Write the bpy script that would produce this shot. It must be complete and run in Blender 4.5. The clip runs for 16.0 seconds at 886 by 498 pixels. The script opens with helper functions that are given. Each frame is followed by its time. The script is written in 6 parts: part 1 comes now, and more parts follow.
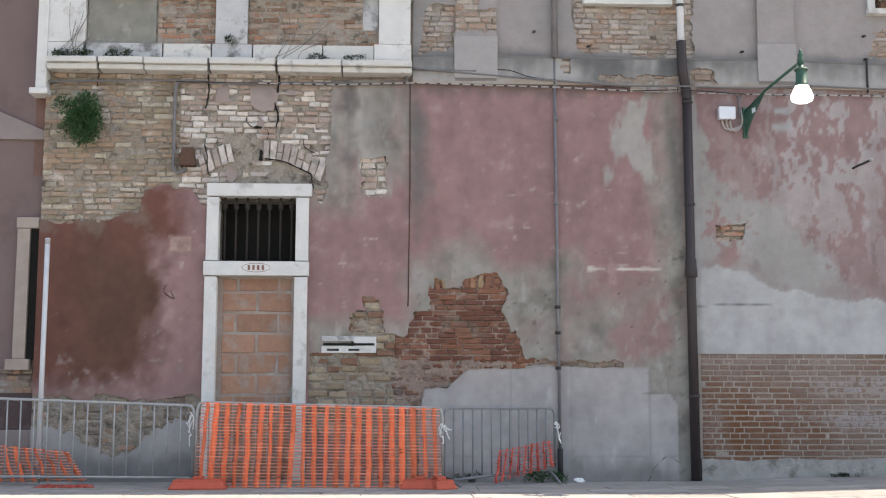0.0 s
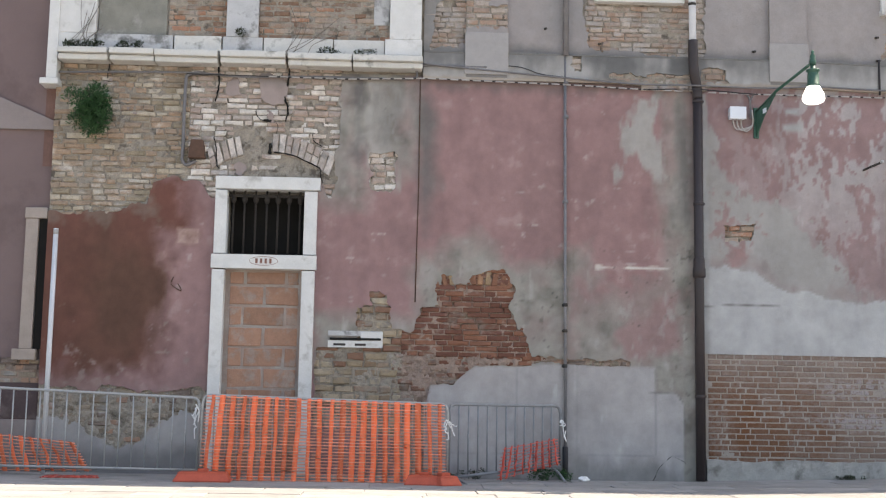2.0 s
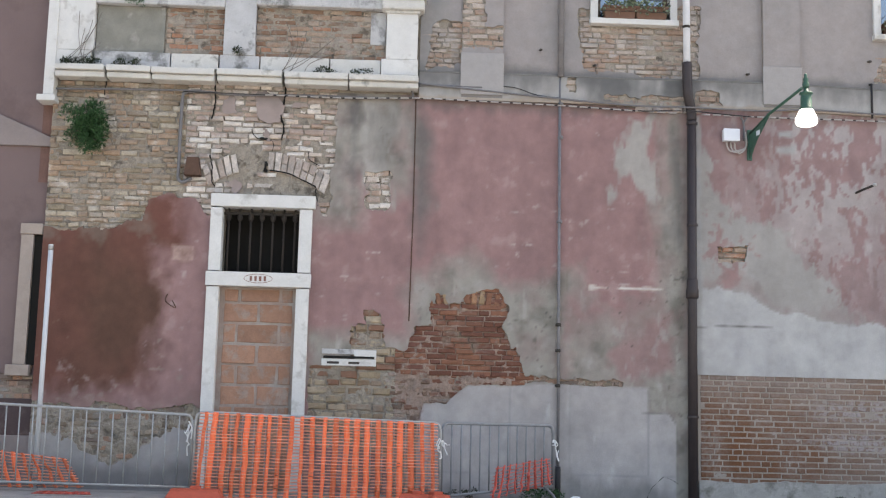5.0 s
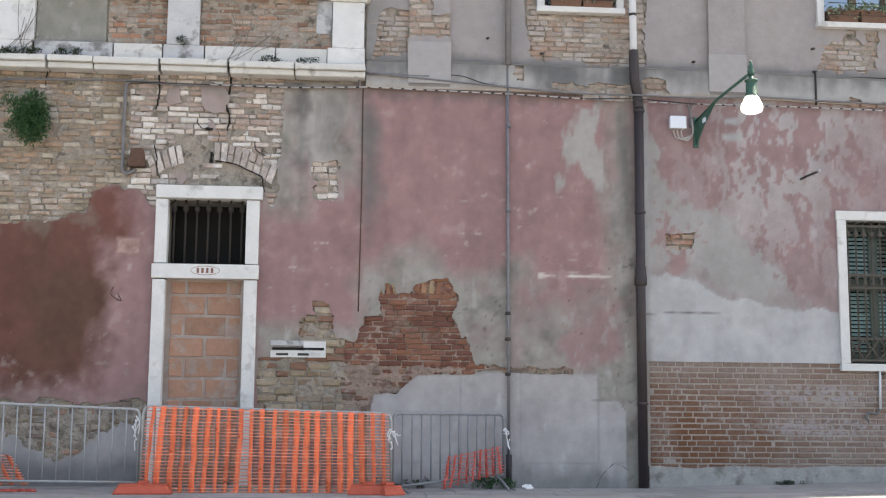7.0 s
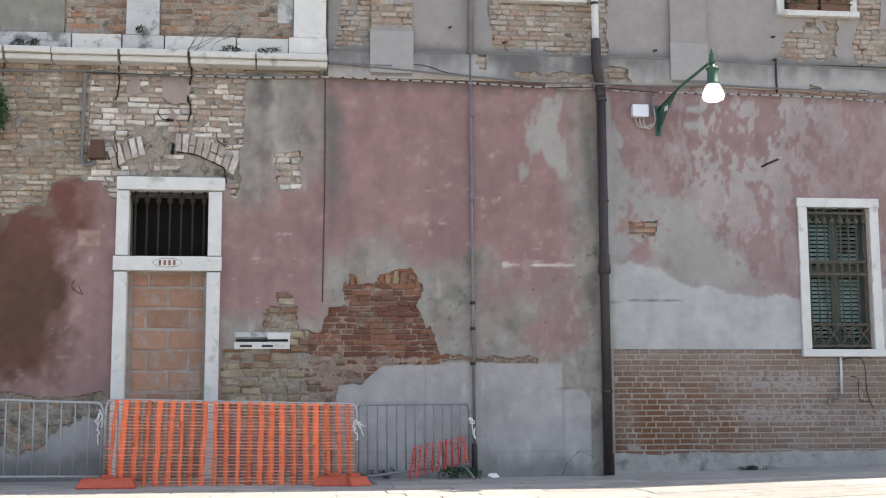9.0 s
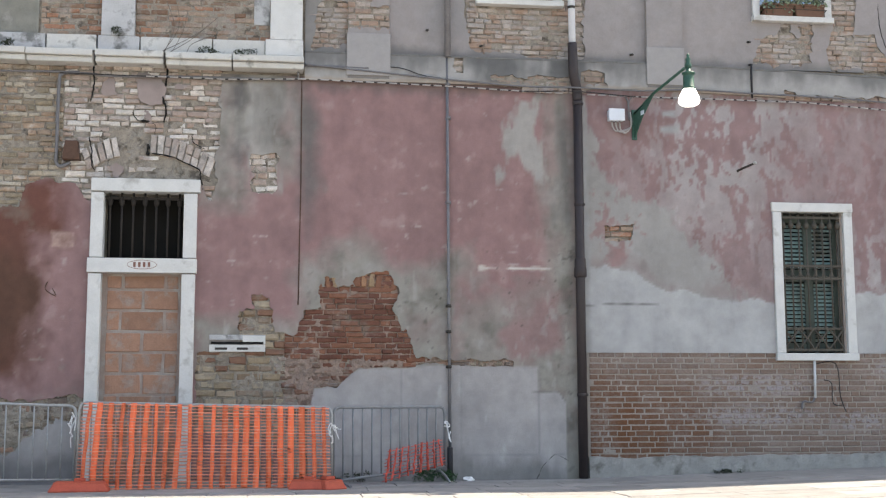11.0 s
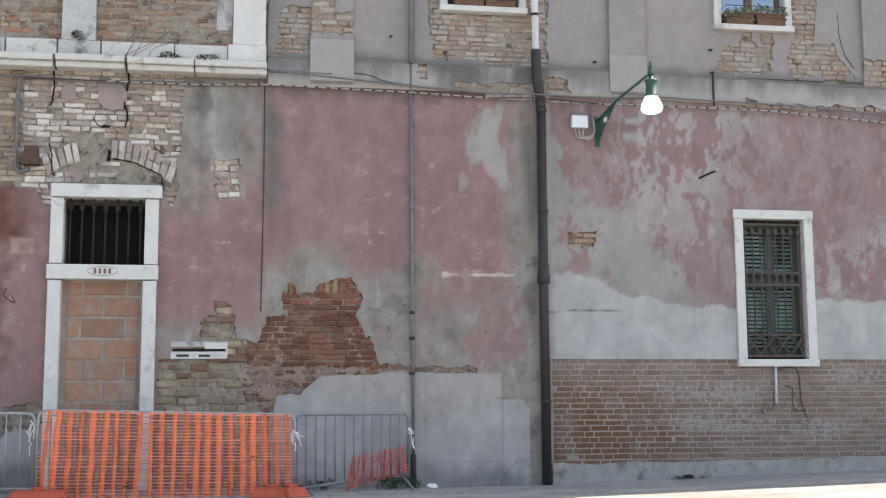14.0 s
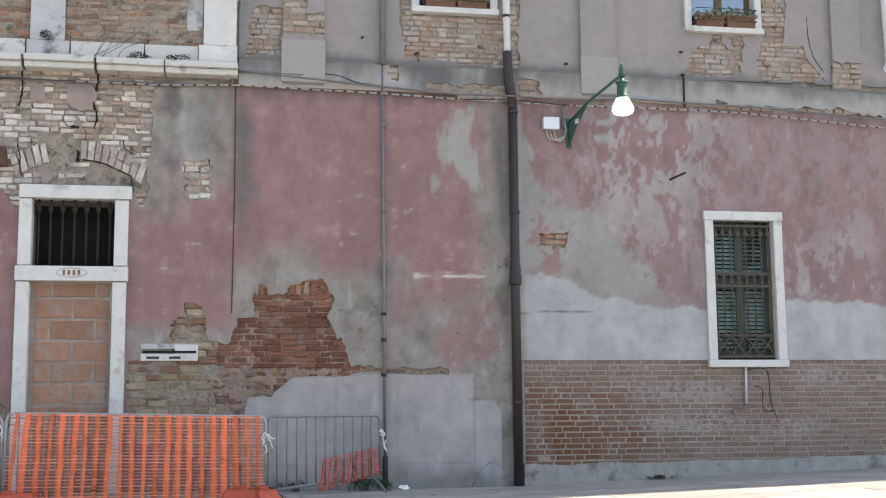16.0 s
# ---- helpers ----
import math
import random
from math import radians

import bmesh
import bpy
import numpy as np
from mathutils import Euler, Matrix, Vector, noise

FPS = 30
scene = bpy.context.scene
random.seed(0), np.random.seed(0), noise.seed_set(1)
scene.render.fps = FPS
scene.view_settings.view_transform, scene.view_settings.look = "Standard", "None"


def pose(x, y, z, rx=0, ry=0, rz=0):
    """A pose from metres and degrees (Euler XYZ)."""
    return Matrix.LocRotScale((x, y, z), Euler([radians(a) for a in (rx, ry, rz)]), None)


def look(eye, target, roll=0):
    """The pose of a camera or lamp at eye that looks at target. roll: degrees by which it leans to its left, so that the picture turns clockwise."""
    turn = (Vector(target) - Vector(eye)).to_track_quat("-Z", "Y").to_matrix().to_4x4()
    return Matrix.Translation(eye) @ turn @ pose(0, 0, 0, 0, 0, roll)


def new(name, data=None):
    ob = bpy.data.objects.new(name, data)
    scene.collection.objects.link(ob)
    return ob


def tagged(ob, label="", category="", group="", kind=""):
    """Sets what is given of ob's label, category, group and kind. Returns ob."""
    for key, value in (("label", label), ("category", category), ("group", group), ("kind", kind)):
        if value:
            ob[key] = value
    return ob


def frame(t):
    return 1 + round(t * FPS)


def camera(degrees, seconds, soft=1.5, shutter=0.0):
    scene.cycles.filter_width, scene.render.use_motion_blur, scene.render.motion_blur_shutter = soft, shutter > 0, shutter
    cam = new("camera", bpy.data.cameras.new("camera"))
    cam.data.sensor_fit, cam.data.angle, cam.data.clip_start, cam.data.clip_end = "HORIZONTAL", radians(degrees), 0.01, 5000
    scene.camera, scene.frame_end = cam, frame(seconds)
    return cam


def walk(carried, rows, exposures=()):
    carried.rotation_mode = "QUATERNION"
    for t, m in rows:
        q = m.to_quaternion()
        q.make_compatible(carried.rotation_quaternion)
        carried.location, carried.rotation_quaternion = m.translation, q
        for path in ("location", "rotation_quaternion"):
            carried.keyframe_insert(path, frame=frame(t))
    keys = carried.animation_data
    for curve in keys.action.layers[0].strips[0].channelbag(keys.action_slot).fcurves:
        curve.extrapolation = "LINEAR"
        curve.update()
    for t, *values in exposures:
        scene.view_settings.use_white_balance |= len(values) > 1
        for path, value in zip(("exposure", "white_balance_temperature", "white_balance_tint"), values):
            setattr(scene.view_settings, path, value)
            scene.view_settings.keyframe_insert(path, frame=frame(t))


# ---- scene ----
cam = camera(40.0, 16.0, soft=1.2)
PATH = [
    (0, (2.02, -4.693, 0.821), (2.098, -2.711, 1.075), 0.1),
    (0.5, (2.021, -4.689, 0.818), (2.09, -2.706, 1.07), 0.5),
    (1, (2.019, -4.686, 0.816), (2.084, -2.703, 1.067), 0.5),
    (1.5, (2.021, -4.686, 0.817), (2.092, -2.702, 1.062), 0.5),
    (2, (2.022, -4.674, 0.82), (2.087, -2.691, 1.068), 1.0),
    (2.5, (2.021, -4.687, 0.814), (2.087, -2.704, 1.069), 1.0),
    (3, (2.021, -4.691, 0.817), (2.089, -2.709, 1.077), 1.5),
    (3.2, (2.021, -4.694, 0.817), (2.095, -2.713, 1.079), 1.5),
    (5.3, (2.03, -4.714, 0.807), (2.103, -2.735, 1.09), 1.4),
    (5.5, (2.033, -4.704, 0.812), (2.122, -2.726, 1.096), 1.1),
    (6, (2.03, -4.701, 0.814), (2.132, -2.723, 1.093), 1.1),
    (6.5, (2.031, -4.682, 0.817), (2.157, -2.704, 1.087), 0.9),
    (7, (2.034, -4.668, 0.818), (2.19, -2.692, 1.082), 0.5),
    (7.5, (2.033, -4.661, 0.818), (2.203, -2.685, 1.077), 0.5),
    (8, (2.034, -4.653, 0.818), (2.22, -2.678, 1.071), 0.1),
    (8.5, (2.036, -4.649, 0.819), (2.232, -2.674, 1.064), -0.1),
    (9, (2.036, -4.649, 0.817), (2.251, -2.677, 1.065), -0.2),
    (11.5, (2.041, -4.634, 0.821), (2.308, -2.669, 1.075), -0.3),
    (12, (2.037, -4.628, 0.821), (2.319, -2.665, 1.078), -0.5),
    (12.5, (2.038, -4.632, 0.822), (2.324, -2.67, 1.081), -0.4),
    (13, (2.039, -4.631, 0.821), (2.335, -2.67, 1.081), -0.3),
    (13.5, (2.039, -4.626, 0.821), (2.344, -2.667, 1.082), -0.4),
    (14, (2.039, -4.623, 0.822), (2.352, -2.665, 1.085), -0.3),
    (14.5, (2.04, -4.623, 0.823), (2.363, -2.667, 1.084), -0.3),
    (15, (2.04, -4.615, 0.823), (2.376, -2.661, 1.084), -0.4),
    (15.5, (2.041, -4.618, 0.821), (2.383, -2.665, 1.084), -0.4),
    (16, (2.038, -4.613, 0.821), (2.397, -2.664, 1.086), -0.5),
]
walk(cam, [(t, look(eye, target, roll)) for t, eye, target, roll in PATH], [(0, 1.42, 7700, 11), (3, 1.44, 7700, 11), (5.5, 1.55, 7650, 11), (7, 1.54, 7650, 11), (9, 1.43, 7600, 10), (16, 1.45, 7550, 9)])

# ---- light ----
world = bpy.data.worlds.new("sky")
scene.world = world
world.use_nodes = True
wn = world.node_tree.nodes
sky = wn.new("ShaderNodeTexSky")
sky.sky_type = "NISHITA"
sky.sun_disc = False
sky.sun_elevation = radians(55)
sky.sun_rotation = radians(75)
sky.air_density, sky.dust_density = 1.0, 1.6
world.node_tree.links.new(sky.outputs[0], wn["Background"].inputs[0])
wn["Background"].inputs[1].default_value = 0.15
sun = new("sun", bpy.data.lights.new("sun", "SUN"))
sun.data.energy, sun.data.angle, sun.data.color = 4.5, radians(0.5), (1.0, 0.965, 0.92)
# the sun stands behind the facade, far along it, so the front lies in open shade
sun.matrix_world = look((0, 0, 0), (-math.sin(radians(75)) * math.cos(radians(55)), -math.cos(radians(75)) * math.cos(radians(55)), -math.sin(radians(55))))

# ---- numbers of the facade ----
Y = 8.5            # face of the plaster
X0, X1 = -1.83, 11.6
TOP = 8.85
BAND0, BAND1 = 4.36, 4.66


# ---- noise and masks ----
RNG = np.random.RandomState(7)
LATTICE = RNG.rand(256, 256)


def value_noise(x, z, scale, seed=0):
    u, v = np.asarray(x) / scale + 17.3 * seed + 40, np.asarray(z) / scale + 31.7 * seed + 40
    i, j = np.floor(u).astype(int), np.floor(v).astype(int)
    f, g = u - i, v - j
    f, g = f * f * (3 - 2 * f), g * g * (3 - 2 * g)
    a, b = LATTICE[i % 256, j % 256], LATTICE[(i + 1) % 256, j % 256]
    c, d = LATTICE[i % 256, (j + 1) % 256], LATTICE[(i + 1) % 256, (j + 1) % 256]
    return ((a * (1 - f) + b * f) * (1 - g) + (c * (1 - f) + d * f) * g) * 2 - 1


def fbm(x, z, scale, seed=0, octaves=4):
    total, amp = 0.0, 0.55
    for k in range(octaves):
        total = total + amp * value_noise(x, z, scale / 2 ** k, seed + k)
        amp *= 0.55
    return total


def box_sd(x, z, x0, x1, z0, z1):
    """Below zero inside the rectangle."""
    return np.maximum(np.maximum(x0 - x, x - x1), np.maximum(z0 - z, z - z1))


def soft(sd, w):
    return np.clip(0.5 - sd / w, 0, 1)


def mix(a, b, f):
    return a + (np.asarray(b) - a) * f[..., None]


# ---- materials ----
def nodes_of(name):
    m = bpy.data.materials.new(name)
    m.use_nodes = True
    t = m.node_tree
    return m, t, t.nodes["Principled BSDF"]


def add(t, kind, **values):
    n = t.nodes.new("ShaderNode" + kind)
    for key, value in values.items():
        n.inputs[key.replace("_", " ")].default_value = value
    return n


def surface(name, colour, rough=0.8, vary=0.25, scale=9.0, bump=0.2, metal=0.0, spots=None, attribute="", island=0.0, random_ob=0.0, stretch=(1, 1, 1), bump_scale=90.0, palette=None, by_object=False):
    """Base colour with variation at two scales, a bump of grain, and, if wanted, stains of a second colour."""
    m, t, p = nodes_of(name)
    link = t.links.new
    geo = t.nodes.new("ShaderNodeNewGeometry")
    mapping = add(t, "Mapping")
    mapping.inputs["Scale"].default_value = stretch
    link(geo.outputs["Position"], mapping.inputs["Vector"])
    big = add(t, "TexNoise", Scale=scale, Detail=5.0, Roughness=0.6)
    fine = add(t, "TexNoise", Scale=bump_scale, Detail=4.0, Roughness=0.65)
    link(mapping.outputs[0], big.inputs["Vector"])
    link(geo.outputs["Position"], fine.inputs["Vector"])
    both = t.nodes.new("ShaderNodeMath")
    both.operation = "ADD"
    link(big.outputs[0], both.inputs[0])
    link(fine.outputs[0], both.inputs[1])
    grade = add(t, "MapRange")
    grade.inputs["From Min"].default_value, grade.inputs["From Max"].default_value = 0.6, 1.4
    grade.inputs["To Min"].default_value, grade.inputs["To Max"].default_value = 1 - vary, 1 + vary
    link(both.outputs[0], grade.inputs["Value"])
    value = grade.outputs[0]
    for source, amount in ((geo.outputs["Random Per Island"], island), (None, random_ob)):
        if amount:
            if source is None:
                source = t.nodes.new("ShaderNodeObjectInfo").outputs["Random"]
            r = add(t, "MapRange")
            r.inputs["To Min"].default_value, r.inputs["To Max"].default_value = 1 - amount, 1 + amount
            link(source, r.inputs["Value"])
            times = t.nodes.new("ShaderNodeMath")
            times.operation = "MULTIPLY"
            link(value, times.inputs[0])
            link(r.outputs[0], times.inputs[1])
            value = times.outputs[0]
    scaled = t.nodes.new("ShaderNodeVectorMath")
    scaled.operation = "SCALE"
    base = None
    if attribute:
        base = t.nodes.new("ShaderNodeAttribute")
        base.attribute_name = attribute
        base = base.outputs["Color"]
    elif spots:
        blot = add(t, "TexNoise", Scale=spots[1], Detail=6.0, Roughness=0.62)
        link(geo.outputs["Position"], blot.inputs["Vector"])
        cut = add(t, "MapRange")
        cut.inputs["From Min"].default_value, cut.inputs["From Max"].default_value = spots[2], spots[2] + 0.12
        link(blot.outputs[0], cut.inputs["Value"])
        mixer = t.nodes.new("ShaderNodeMix")
        mixer.data_type = "RGBA"
        mixer.inputs["A"].default_value, mixer.inputs["B"].default_value = (*colour, 1), (*spots[0], 1)
        for sock in mixer.inputs:
            if sock.type == "RGBA" and sock.name == "A":
                sock.default_value = (*colour, 1)
            if sock.type == "RGBA" and sock.name == "B":
                sock.default_value = (*spots[0], 1)
        link(cut.outputs[0], mixer.inputs[0])
        if palette:
            ramp = t.nodes.new("ShaderNodeValToRGB")
            ramp.color_ramp.interpolation = "CONSTANT"
            while len(ramp.color_ramp.elements) < len(palette):
                ramp.color_ramp.elements.new(0.5)
            for k, tone in enumerate(palette):
                ramp.color_ramp.elements[k].position = k / len(palette)
                ramp.color_ramp.elements[k].color = (*tone, 1)
            link(t.nodes.new("ShaderNodeObjectInfo").outputs["Random"] if by_object else geo.outputs["Random Per Island"], ramp.inputs[0])
            link(ramp.outputs[0], [s for s in mixer.inputs if s.type == "RGBA" and s.name == "A"][0])
        base = [o for o in mixer.outputs if o.type == "RGBA"][0]
    if base is not None:
        link(base, scaled.inputs[0])
    else:
        scaled.inputs[0].default_value = colour
    link(value, scaled.inputs["Scale"])
    link(scaled.outputs[0], p.inputs["Base Color"])
    p.inputs["Roughness"].default_value, p.inputs["Metallic"].default_value = rough, metal
    p.inputs["Specular IOR Level"].default_value = 0.3
    if bump:
        b = add(t, "Bump", Strength=bump, Distance=0.01)
        link(both.outputs[0], b.inputs["Height"])
        link(b.outputs[0], p.inputs["Normal"])
    return m


M_PLASTER = surface("painted_plaster", (0.3, 0.2, 0.2), 0.92, 0.12, 13.0, 0.35, attribute="pigment")
M_MORTAR = surface("old_mortar", (0.27, 0.235, 0.195), 0.95, 0.45, 9.0, 0.9, spots=((0.13, 0.108, 0.088), 6.0, 0.56))
M_MORTAR_LIME = surface("lime_mortar", (0.27, 0.238, 0.2), 0.95, 0.5, 11.0, 0.9, spots=((0.11, 0.092, 0.075), 7.0, 0.53))
M_LIMED = surface("limewashed_old_brick", (0.42, 0.36, 0.32), 0.92, 0.34, 14.0, 0.9, island=0.2, spots=((0.56, 0.53, 0.5), 3.0, 0.53), palette=((0.48, 0.42, 0.38), (0.4, 0.325, 0.285), (0.58, 0.54, 0.5), (0.35, 0.26, 0.21), (0.46, 0.39, 0.34), (0.32, 0.25, 0.215), (0.52, 0.47, 0.43)))
M_MORTAR_RED = surface("earthy_mortar", (0.27, 0.2, 0.165), 0.95, 0.4, 9.0, 0.9, spots=((0.12, 0.075, 0.056), 6.0, 0.57))
M_RUBBLE_PIECE = surface("brown_rubble_piece", (0.22, 0.17, 0.13), 0.95, 0.4, 12.0, 0.9, random_ob=0.2, spots=((0.25, 0.215, 0.19), 5.0, 0.5), palette=((0.2, 0.13, 0.1), (0.25, 0.19, 0.15), (0.17, 0.095, 0.07), (0.22, 0.16, 0.13)), by_object=True)
M_MORTAR_PALE = surface("pale_lime_mortar", (0.3, 0.262, 0.232), 0.95, 0.2, 7.0, 0.5)
M_PALE = surface("pale_old_brick", (0.34, 0.27, 0.2), 0.92, 0.38, 14.0, 0.9, island=0.26, spots=((0.43, 0.39, 0.345), 2.4, 0.52), palette=((0.325, 0.268, 0.195), (0.275, 0.218, 0.165), (0.39, 0.338, 0.27), (0.3, 0.215, 0.155), (0.245, 0.185, 0.14)))
M_PINKISH = surface("pinkish_old_brick", (0.36, 0.28, 0.2), 0.92, 0.3, 14.0, 0.8, island=0.16, spots=((0.335, 0.3, 0.275), 3.4, 0.47), palette=((0.35, 0.28, 0.235), (0.31, 0.23, 0.185), (0.37, 0.315, 0.275), (0.29, 0.205, 0.16)))
M_YELLOW = surface("yellow_old_brick", (0.3, 0.21, 0.115), 0.92, 0.3, 14.0, 0.7, island=0.2, spots=((0.22, 0.19, 0.16), 5.0, 0.52), palette=((0.32, 0.25, 0.172), (0.25, 0.178, 0.122), (0.36, 0.295, 0.215), (0.19, 0.105, 0.072), (0.3, 0.235, 0.17), (0.22, 0.165, 0.125)))
M_ORANGE_BRICK = surface("orange_old_brick", (0.28, 0.16, 0.1), 0.92, 0.36, 14.0, 0.9, island=0.2, spots=((0.3, 0.255, 0.22), 4.0, 0.5), palette=((0.27, 0.17, 0.12), (0.22, 0.135, 0.095), (0.33, 0.25, 0.195), (0.26, 0.185, 0.14), (0.28, 0.15, 0.1)))
M_RUBBLE = surface("grey_rubble", (0.22, 0.18, 0.14), 0.95, 0.35, 10.0, 0.8, island=0.22, spots=((0.25, 0.23, 0.21), 4.0, 0.5), palette=((0.22, 0.17, 0.13), (0.27, 0.22, 0.17), (0.17, 0.13, 0.11), (0.24, 0.15, 0.11)))
M_RED_PIECE = surface("red_brick_piece", (0.18, 0.08, 0.05), 0.92, 0.32, 14.0, 0.7, random_ob=0.22, spots=((0.23, 0.175, 0.14), 5.0, 0.55), palette=((0.175, 0.074, 0.05), (0.145, 0.062, 0.043), (0.21, 0.096, 0.062), (0.165, 0.08, 0.056), (0.125, 0.056, 0.042)), by_object=True)
M_ARCH = surface("greyed_arch_brick", (0.4, 0.34, 0.3), 0.92, 0.4, 16.0, 0.9, island=0.16, spots=((0.3, 0.275, 0.255), 7.0, 0.52), palette=((0.42, 0.365, 0.33), (0.36, 0.3, 0.265), (0.46, 0.41, 0.375)))
M_ARCH_PIECE = surface("orange_brick_piece", (0.25, 0.14, 0.08), 0.92, 0.3, 14.0, 0.7, random_ob=0.15, spots=((0.3, 0.23, 0.17), 6.0, 0.56), palette=((0.24, 0.12, 0.075), (0.3, 0.21, 0.13), (0.2, 0.095, 0.06), (0.27, 0.15, 0.09)), by_object=True)
M_STONE = surface("white_stone", (0.56, 0.555, 0.54), 0.75, 0.14, 5.0, 0.25, spots=((0.38, 0.365, 0.345), 4.5, 0.58))
M_STONE_GREY = surface("weathered_stone", (0.42, 0.42, 0.425), 0.85, 0.25, 6.0, 0.4, spots=((0.16, 0.16, 0.155), 4.0, 0.53))
M_LEDGE = surface("ledge_stone", (0.52, 0.51, 0.485), 0.8, 0.2, 5.0, 0.4, spots=((0.22, 0.215, 0.2), 5.0, 0.57))
M_BLOCK = surface("terracotta_block", (0.3, 0.17, 0.118), 0.9, 0.25, 9.0, 0.5, random_ob=0.14, spots=((0.285, 0.22, 0.185), 5.0, 0.5))
M_CEMENT = surface("cement_joint", (0.285, 0.225, 0.195), 0.95, 0.2, 12.0, 0.5, spots=((0.31, 0.28, 0.255), 4.0, 0.5))
M_BROWN_PIPE = surface("brown_painted_pipe", (0.038, 0.03, 0.031), 0.5, 0.25, 8.0, 0.1)
M_GREY_PIPE = surface("galvanised_pipe", (0.16, 0.155, 0.162), 0.55, 0.3, 8.0, 0.1, metal=0.1)
M_WHITE_PIPE = surface("white_painted_pipe", (0.6, 0.63, 0.69), 0.5, 0.12, 8.0, 0.05)
M_STEEL = surface("galvanised_steel", (0.34, 0.34, 0.335), 0.5, 0.25, 14.0, 0.05, metal=0.3)
M_STEEL_DULL = surface("dull_galvanised_steel", (0.2, 0.205, 0.215), 0.55, 0.25, 14.0, 0.05, metal=0.2)
M_POLE = surface("white_pole_paint", (0.5, 0.51, 0.53), 0.45, 0.12, 9.0, 0.05)
M_PLINTH = surface("sooty_plinth_stone", (0.31, 0.3, 0.285), 0.9, 0.3, 6.0, 0.6, spots=((0.13, 0.122, 0.11), 2.6, 0.56))
M_COAT_DARK = surface("mossy_grey_plaster", (0.21, 0.205, 0.18), 0.92, 0.3, 6.0, 0.5, spots=((0.3, 0.29, 0.27), 4.0, 0.57))
M_RUST_STREAK = surface("rust_stained_plaster", (0.15, 0.085, 0.07), 0.92, 0.3, 6.0, 0.3)
M_IRON = surface("dark_iron", (0.045, 0.04, 0.036), 0.6, 0.3, 14.0, 0.2, metal=0.3)
M_RUST = surface("rusty_iron", (0.09, 0.05, 0.035), 0.8, 0.35, 20.0, 0.3)
M_GREEN = surface("green_painted_iron", (0.035, 0.09, 0.066), 0.5, 0.45, 22.0, 0.15, spots=((0.14, 0.17, 0.15), 16.0, 0.62))
M_BOX = surface("white_plastic", (0.62, 0.65, 0.7), 0.45, 0.06, 6.0, 0.03)
# near-black colour that stands for shade in unlit depths
M_INNER_SHADE = surface("inner_shade_black", (0.012, 0.011, 0.01), 0.95, 0.2, 6.0, 0.1)
M_SHUTTER = surface("grey_green_slat", (0.2, 0.29, 0.275), 0.6, 0.3, 9.0, 0.1, spots=((0.1, 0.095, 0.075), 3.5, 0.53))
M_SHUTTER_FRAME = surface("dark_green_shutter_frame", (0.06, 0.075, 0.062), 0.6, 0.3, 9.0, 0.1)
M_BROWN_WOOD = surface("brown_window_wood", (0.11, 0.075, 0.05), 0.6, 0.25, 9.0, 0.15)
M_POT = surface("terracotta_planter", (0.15, 0.085, 0.06), 0.85, 0.2, 12.0, 0.3)
M_LEAF = surface("green_leaf", (0.03, 0.078, 0.028), 0.7, 0.3, 20.0, 0.0, island=0.5)
M_LEAF_PALE = surface("pale_green_leaf", (0.17, 0.21, 0.14), 0.65, 0.3, 20.0, 0.0, island=0.5)
M_LEAF_DARK = surface("dark_moss_leaf", (0.025, 0.035, 0.018), 0.8, 0.3, 20.0, 0.0, island=0.5)
M_TWIG = surface("dry_twig", (0.13, 0.11, 0.095), 0.9, 0.2, 30.0, 0.0)
M_PAVING = surface("grey_paving_stone", (0.265, 0.255, 0.243), 0.85, 0.25, 4.0, 0.35, random_ob=0.14)
M_GROUND = surface("street_stone", (0.28, 0.265, 0.25), 0.9, 0.25, 2.0, 0.3)
M_CABLE = surface("grey_cable", (0.15, 0.145, 0.15), 0.7, 0.2, 20.0, 0.0)
M_CABLE_DARK = surface("dark_cable", (0.03, 0.028, 0.03), 0.7, 0.2, 20.0, 0.0)
M_WHITE_TIE = surface("white_tape", (0.7, 0.7, 0.7), 0.5, 0.1, 20.0, 0.0)
M_NUMBER = surface("number_red", (0.2, 0.1, 0.08), 0.8, 0.1, 20.0, 0.0)
M_SHADOW_LINE = surface("shadow_line_moulding", (0.15, 0.147, 0.143), 0.9, 0.25, 6.0, 0.4)
M_LEFT = surface("mauve_plaster", (0.165, 0.118, 0.115), 0.92, 0.14, 2.0, 0.3, spots=((0.135, 0.095, 0.092), 1.3, 0.53))
M_LEFT_BAND = surface("pale_band_plaster", (0.225, 0.188, 0.18), 0.9, 0.15, 4.0, 0.3)
M_DARK_MAUVE = surface("dark_mauve_plaster", (0.075, 0.052, 0.052), 0.9, 0.25, 4.0, 0.3, spots=((0.11, 0.085, 0.08), 4.0, 0.55))
M_STONE_TAN = surface("tan_stone", (0.3, 0.25, 0.22), 0.85, 0.2, 6.0, 0.3)
M_GRILLE = surface("brown_grille_iron", (0.075, 0.066, 0.054), 0.75, 0.3, 14.0, 0.2)
M_GRATE = surface("dark_grate_iron", (0.028, 0.023, 0.02), 0.75, 0.3, 14.0, 0.2)
M_LASH = surface("pale_lashing", (0.36, 0.34, 0.33), 0.7, 0.1, 10.0, 0.0)
M_ROOF = surface("roof_tile", (0.25, 0.12, 0.07), 0.9, 0.3, 5.0, 0.4)


